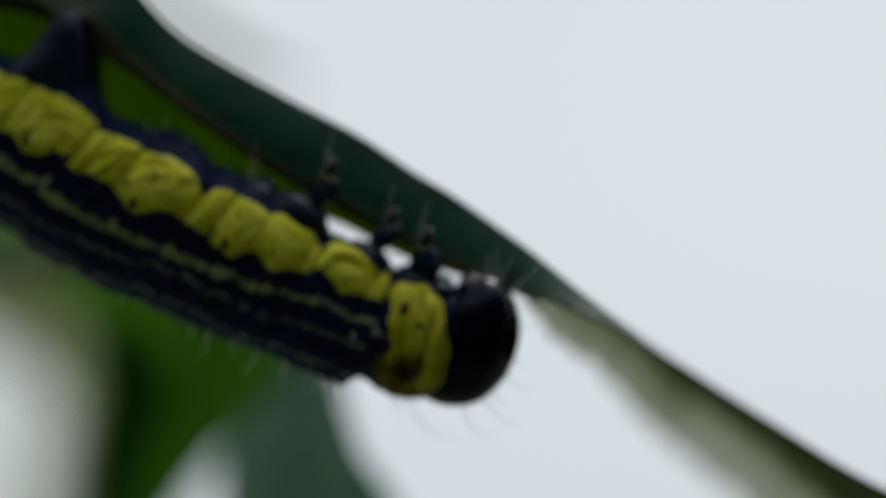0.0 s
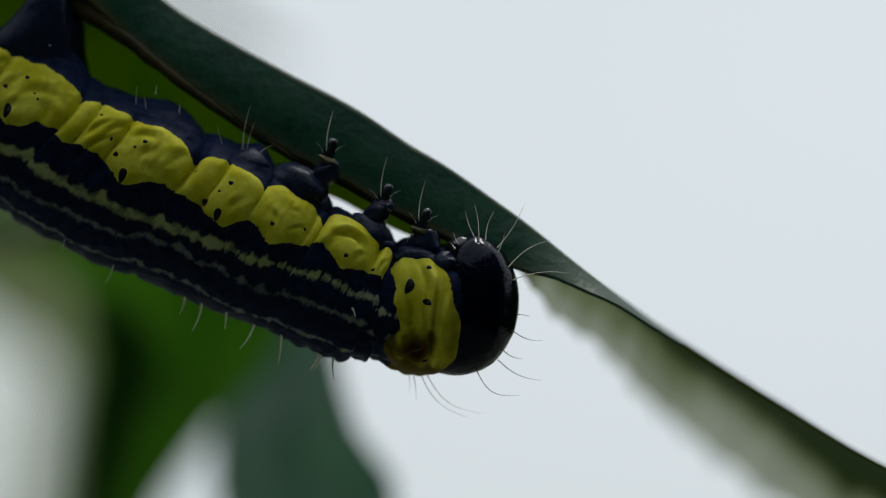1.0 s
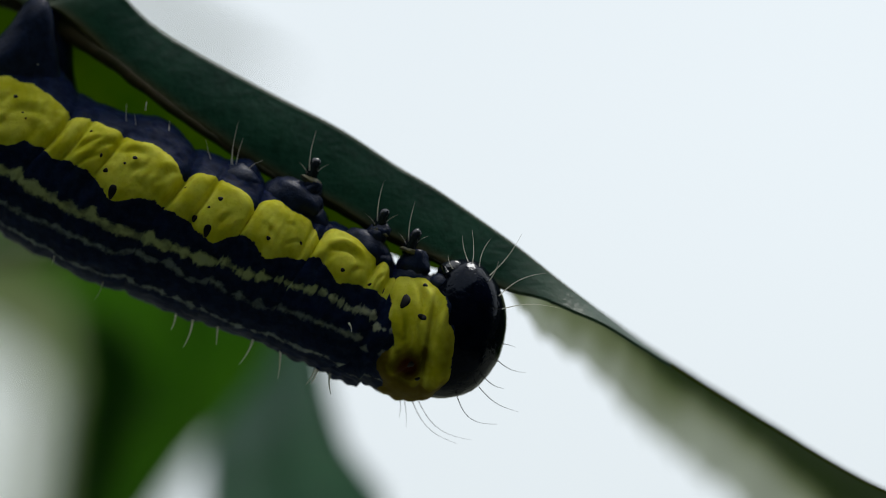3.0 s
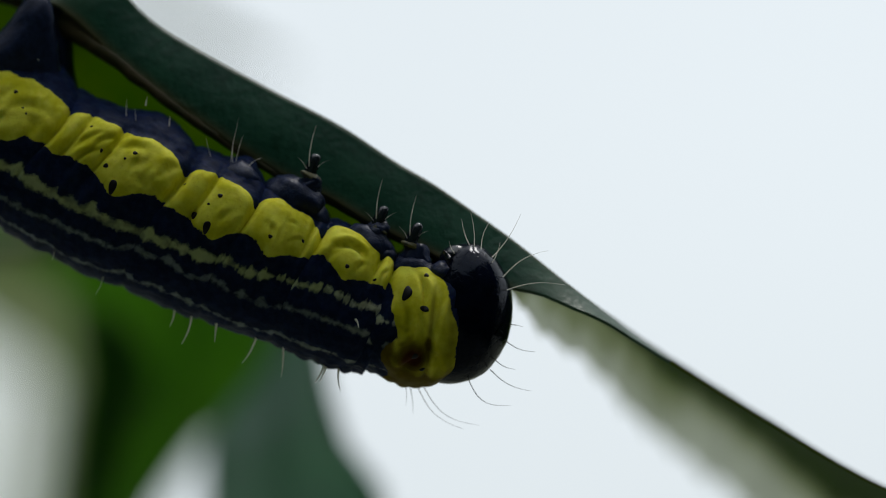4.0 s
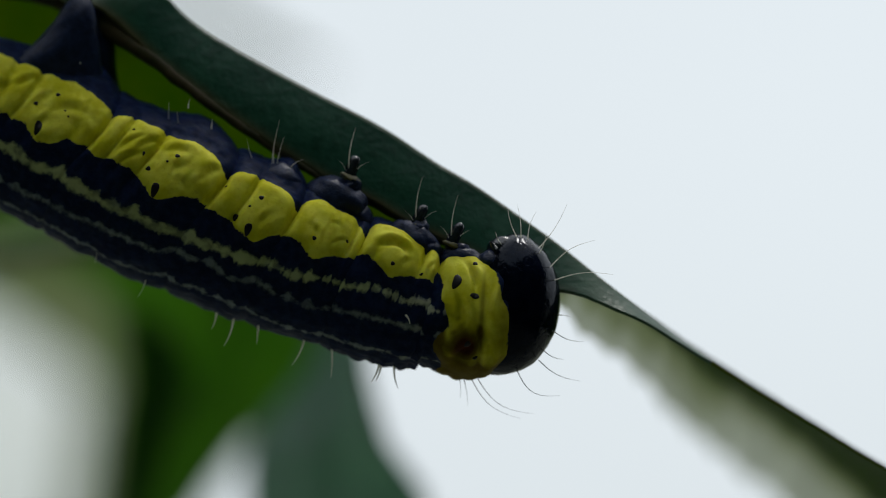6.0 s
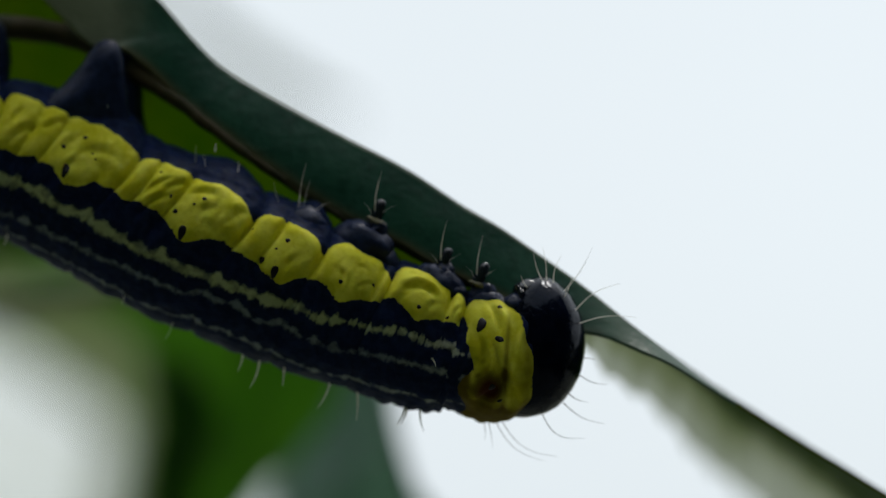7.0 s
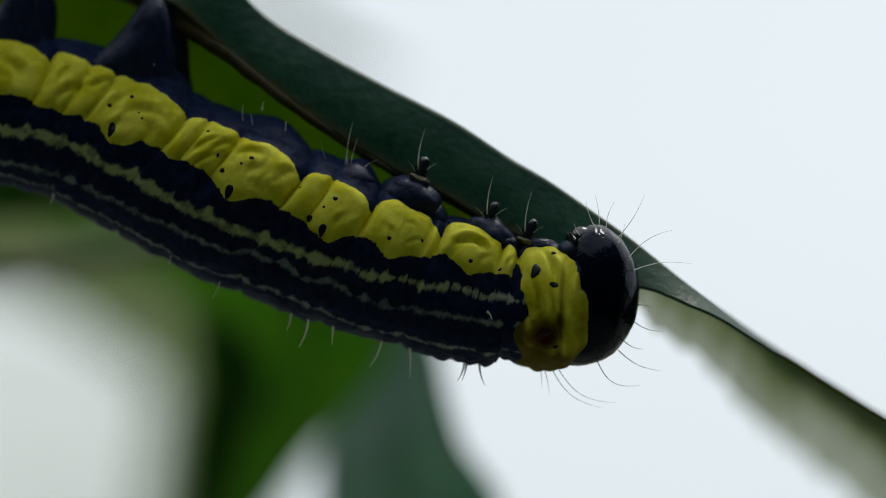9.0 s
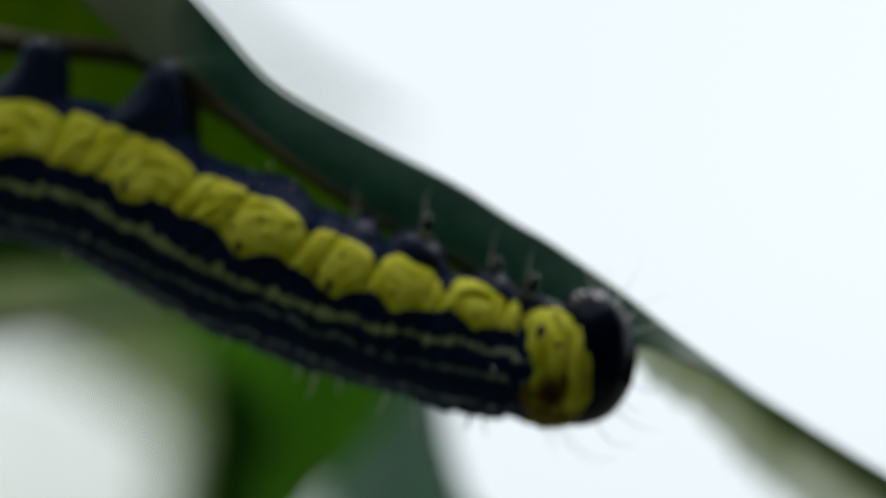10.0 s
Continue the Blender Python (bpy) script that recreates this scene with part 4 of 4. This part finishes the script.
def hedge():
    """An unseen dark hedge added behind the camera, to block light and darken reflections."""
    m, n, l, p = nodes_of("unseen_hedge_dark")
    g, g2 = grain(n, l, 6, 6), grain(n, l, 40, 4)
    l.new(blend(n, l, ramp(n, l, g, 0.35, 0.65), (0.012, 0.03, 0.009), (0.03, 0.06, 0.018)), p.inputs["Base Color"])
    p.inputs["Roughness"].default_value = 0.8
    relief(n, l, p, g2, 0.02)
    verts, cols, rows_n = [], 150, 64
    for i in range(rows_n):
        h = i / (rows_n - 1) * 3.15 - 0.05
        for j in range(cols):
            w = radians(-90 + (j / (cols - 1) - 0.5) * 205)
            r = 2.2 + 0.28 * noise.noise((math.cos(w) * 3, math.sin(w) * 3, h * 1.4)) + 0.12 * noise.noise((math.cos(w) * 11, math.sin(w) * 11, h * 5)) + 0.06 * noise.noise((math.cos(w) * 30, math.sin(w) * 30, h * 14))
            verts.append((r * math.cos(w) / MM, r * math.sin(w) / MM, (h + (0.12 * noise.noise((w * 9, 2, 0)) if i == rows_n - 1 else 0)) / MM))
    ob = link("hedge", verts, grid_faces(rows_n, cols), m)
    sol = ob.modifiers.new("thickness", "SOLIDIFY")
    sol.thickness = 0.5
    sol.offset = -1
    return tagged(ob, "unseen dark hedge added behind the camera to block front skylight", "hedge", kind="structure")


hedge()

# ---- what moves ----
# seconds, shift along x and z (mm) and turn (degrees anticlockwise) of each part against its last firm hold
SHIFTS = {
    "A4": [(0, 0.34, 0.16, 0.0), (0.5, 0.18, 0.12, 0.0), (1, 0.09, 0.10, 0.0), (1.5, 0.06, 0.09, 0.0), (2, 0.0, 0.0, 0.0), (3, 0.02, 0.0, 0.0), (10, 0.0, 0.0, 0.0)],
    "A3": [(0, 0.28, 0.16, 0.0), (0.5, 0.16, 0.12, 0.0), (1, 0.08, 0.10, 0.0), (1.5, 0.06, 0.09, 0.0), (2, 0.0, 0.0, 0.0), (3, 0.02, 0.0, 0.0), (10, 0.0, 0.0, 0.0)],
    "A1": [(0, 0.04, -0.12, -1.4), (0.5, 0.05, -0.06, -1.3), (1, 0.05, -0.02, -1.0), (1.5, 0.05, -0.01, -0.9), (2, 0.06, -0.02, -0.8), (2.5, 0.08, -0.00, -0.5), (3, 0.05, -0.01, -0.3), (4.5, 0.02, -0.08, -0.9), (5, 0.02, -0.08, -0.6), (6.5, -0.02, -0.02, -0.4), (7, -0.02, -0.04, -0.6), (7.5, 0.00, -0.04, -0.3), (8, 0.02, -0.00, -0.0), (8.5, -0.01, -0.02, -0.1), (9, 0.00, -0.00, -0.0), (9.5, 0.00, -0.00, -0.0), (10, 0.00, -0.02, 0.1)],
    "T3": [(0, -0.58, -0.06, -5.0), (0.5, -0.52, -0.06, -5.5), (1, -0.38, -0.06, -6.0), (1.5, -0.26, -0.08, -5.2), (2, -0.16, -0.10, -6.1), (2.5, -0.14, -0.04, -5.0), (3, -0.16, -0.00, -4.5), (4.5, -0.06, -0.14, -3.4), (5, -0.04, -0.10, -2.7), (6.5, -0.04, -0.06, -1.4), (7, -0.04, -0.10, -1.9), (7.5, -0.04, -0.04, -1.0), (8, 0.00, -0.00, -0.8), (8.5, 0.00, -0.02, -0.3), (9, 0.00, -0.00, -0.0), (9.5, 0.00, -0.00, 0.2), (10, 0.00, 0.02, 0.0)],
    "T2": [(0, -0.84, -0.30, -10.9), (0.5, -0.84, -0.28, -10.1), (1, -0.66, -0.34, -11.7), (1.5, -0.44, -0.34, -10.9), (2, -0.34, -0.46, -12.7), (2.5, -0.38, -0.32, -11.6), (3, -0.42, -0.28, -11.8), (4.5, -0.18, -0.34, -7.8), (5, -0.16, -0.28, -6.3), (6.5, -0.14, -0.12, -3.8), (7, -0.14, -0.18, -4.3), (7.5, -0.12, -0.10, -3.3), (8, -0.04, -0.06, -2.0), (8.5, -0.04, -0.04, -1.5), (9, 0.00, -0.00, -0.0), (9.5, 0.06, -0.00, -0.2), (10, 0.10, -0.04, -0.9)],
    "T1": [(0, -1.0, -0.8, -9.5, 8.9), (0.5, -0.88, -0.68, -7.0, 8.9), (1, -0.70, -0.78, -3.5, 10.9), (1.5, -0.39, -0.82, -2.3, 10.9), (2, -0.37, -0.95, -1.8, 11.7), (2.5, -0.37, -0.94, -2.5, 7.8), (3, -0.53, -1.10, -6.0, 1.0), (4.5, -0.31, -0.59, -2.4, 8.1), (5, -0.17, -0.50, -1.9, 6.3), (6.5, -0.19, -0.36, -1.1, 1.6), (7, -0.22, -0.42, -1.3, 2.1), (7.5, -0.10, -0.42, -1.0, -1.0), (8, -0.10, -0.30, -0.6, -3.1), (8.5, -0.07, -0.18, -0.5, -0.5), (9, 0.00, 0.00, 0.0, 0.0), (9.5, 0.12, -0.07, -0.1, -0.3), (10, 0.17, -0.24, -0.3, 0.0)],
    "head": [(0, -0.5, -1.3, -13), (0.5, -0.55, -0.93, -9), (1, -0.5, -0.92, 0), (1.5, -0.42, -0.92, 2), (2, -0.38, -1.05, 3), (2.5, -0.3, -0.94, 3),
             (3, -0.6, -1.2, -6), (4.5, -0.22, -0.59, 0), (5, -0.15, -0.5, 0), (6.5, -0.2, -0.38, -1), (7, -0.2, -0.42, -1), (7.5, -0.3, -0.48, -2),
             (8, -0.12, -0.5, -4), (8.5, -0.1, -0.2, -2), (9, 0, 0, 0), (9.5, 0, -0.08, 0), (10, 0, -0.33, 0)],
    "L3": [(0, 0.36, 0.46, 0.0), (0.5, 0.46, 0.20, 0.0), (1, 0.52, 0.08, 0.0), (1.5, 0.42, -0.04, 0.0), (2, 0.30, -0.16, 0.0), (2.5, 0.30, -0.14, 0.0), (3, 0.28, -0.04, 0.0), (4.5, 0.24, -0.08, 0.0), (5, 0.20, -0.10, 0.0), (6.5, 0.16, -0.00, 0.0), (7, 0.16, -0.06, 0.0), (7.5, 0.16, 0.02, 0.0), (8, 0.18, -0.04, 0.0), (8.5, 0.08, -0.04, 0.0), (9, 0.00, -0.00, 0.0), (9.5, 0.00, 0.02, 0.0), (10, 0.04, -0.02, 0.0)],
    "L2": [(0, 0.16, 0.22, 0.0), (0.5, 0.00, 0.14, 0.0), (1, 0.00, 0.06, 0.0), (1.5, 0.40, -0.34, 0.0), (2, 0.24, -0.38, 0.0), (2.5, 0.26, -0.40, 0.0), (3, 0.24, -0.24, 0.0), (4.5, 0.16, -0.34, 0.0), (5, 0.12, -0.30, 0.0), (6.5, 0.08, -0.14, 0.0), (7, 0.06, -0.18, 0.0), (7.5, 0.12, -0.08, 0.0), (8, 0.16, -0.08, 0.0), (8.5, 0.10, -0.04, 0.0), (9, 0.00, -0.00, 0.0), (9.5, 0.00, 0.04, 0.0), (10, 0.06, -0.00, 0.0)],
    "L1": [(0, 0.0, 0.1, 0), (1, 0.0, -0.2, 0), (2, 0.1, -0.5, 0), (3, 0.0, -0.35, 0), (4.5, 0.05, -0.3, 0), (6.5, 0.0, -0.15, 0), (9, 0, 0, 0), (10, 0.05, 0, 0)],
}
SWAY = [(0, 0.2, -0.08, -0.35), (0.5, 0.18, -0.2, -0.5), (1, 0.15, -0.15, -0.3), (2, 0.1, -0.28, 0.05), (2.5, 0.1, -0.3, 0.08), (3, 0.1, -0.25, 0.05), (4.5, 0.05, -0.32, 0.0), (6.5, 0.02, -0.2, 0.08), (7.5, 0.02, -0.2, 0.1), (9, 0, 0, 0), (10, 0.05, -0.12, 0.3)]
ANCHOR = {"A1": (-4.22, 0.68), "T3": (-1.90, 0.34), "T2": (0.80, -0.52), "T1": (3.88, -1.22)}


def motions():
    # the leaf sways a little on its far end
    walk(main_leaf, [(t, STAGE @ pose((14 + dx) * MM, 0, (-5 + dz) * MM, 0, -turn, 0) @ pose(-14 * MM, 0, 5 * MM)) for t, dx, dz, turn in SWAY])
    for key, rows in SHIFTS.items():
        pv = PIVOT[key]
        ax, az = ANCHOR.get(key, (pv.x, pv.z))
        out = []
        for t, dx, dz, turn, *twist in rows:
            c, s = math.cos(radians(turn)), math.sin(radians(turn))
            ox, oz = pv.x - ax, pv.z - az
            out.append((t, pose((ax + dx + c * ox - s * oz) * MM, 0, (az + dz + s * ox + c * oz) * MM, twist[0] if twist else 0, -turn, 0)))
        obs = PART[key] if isinstance(PART[key], list) else [PART[key]]
        for ob in obs:
            walk(ob, out)


motions()
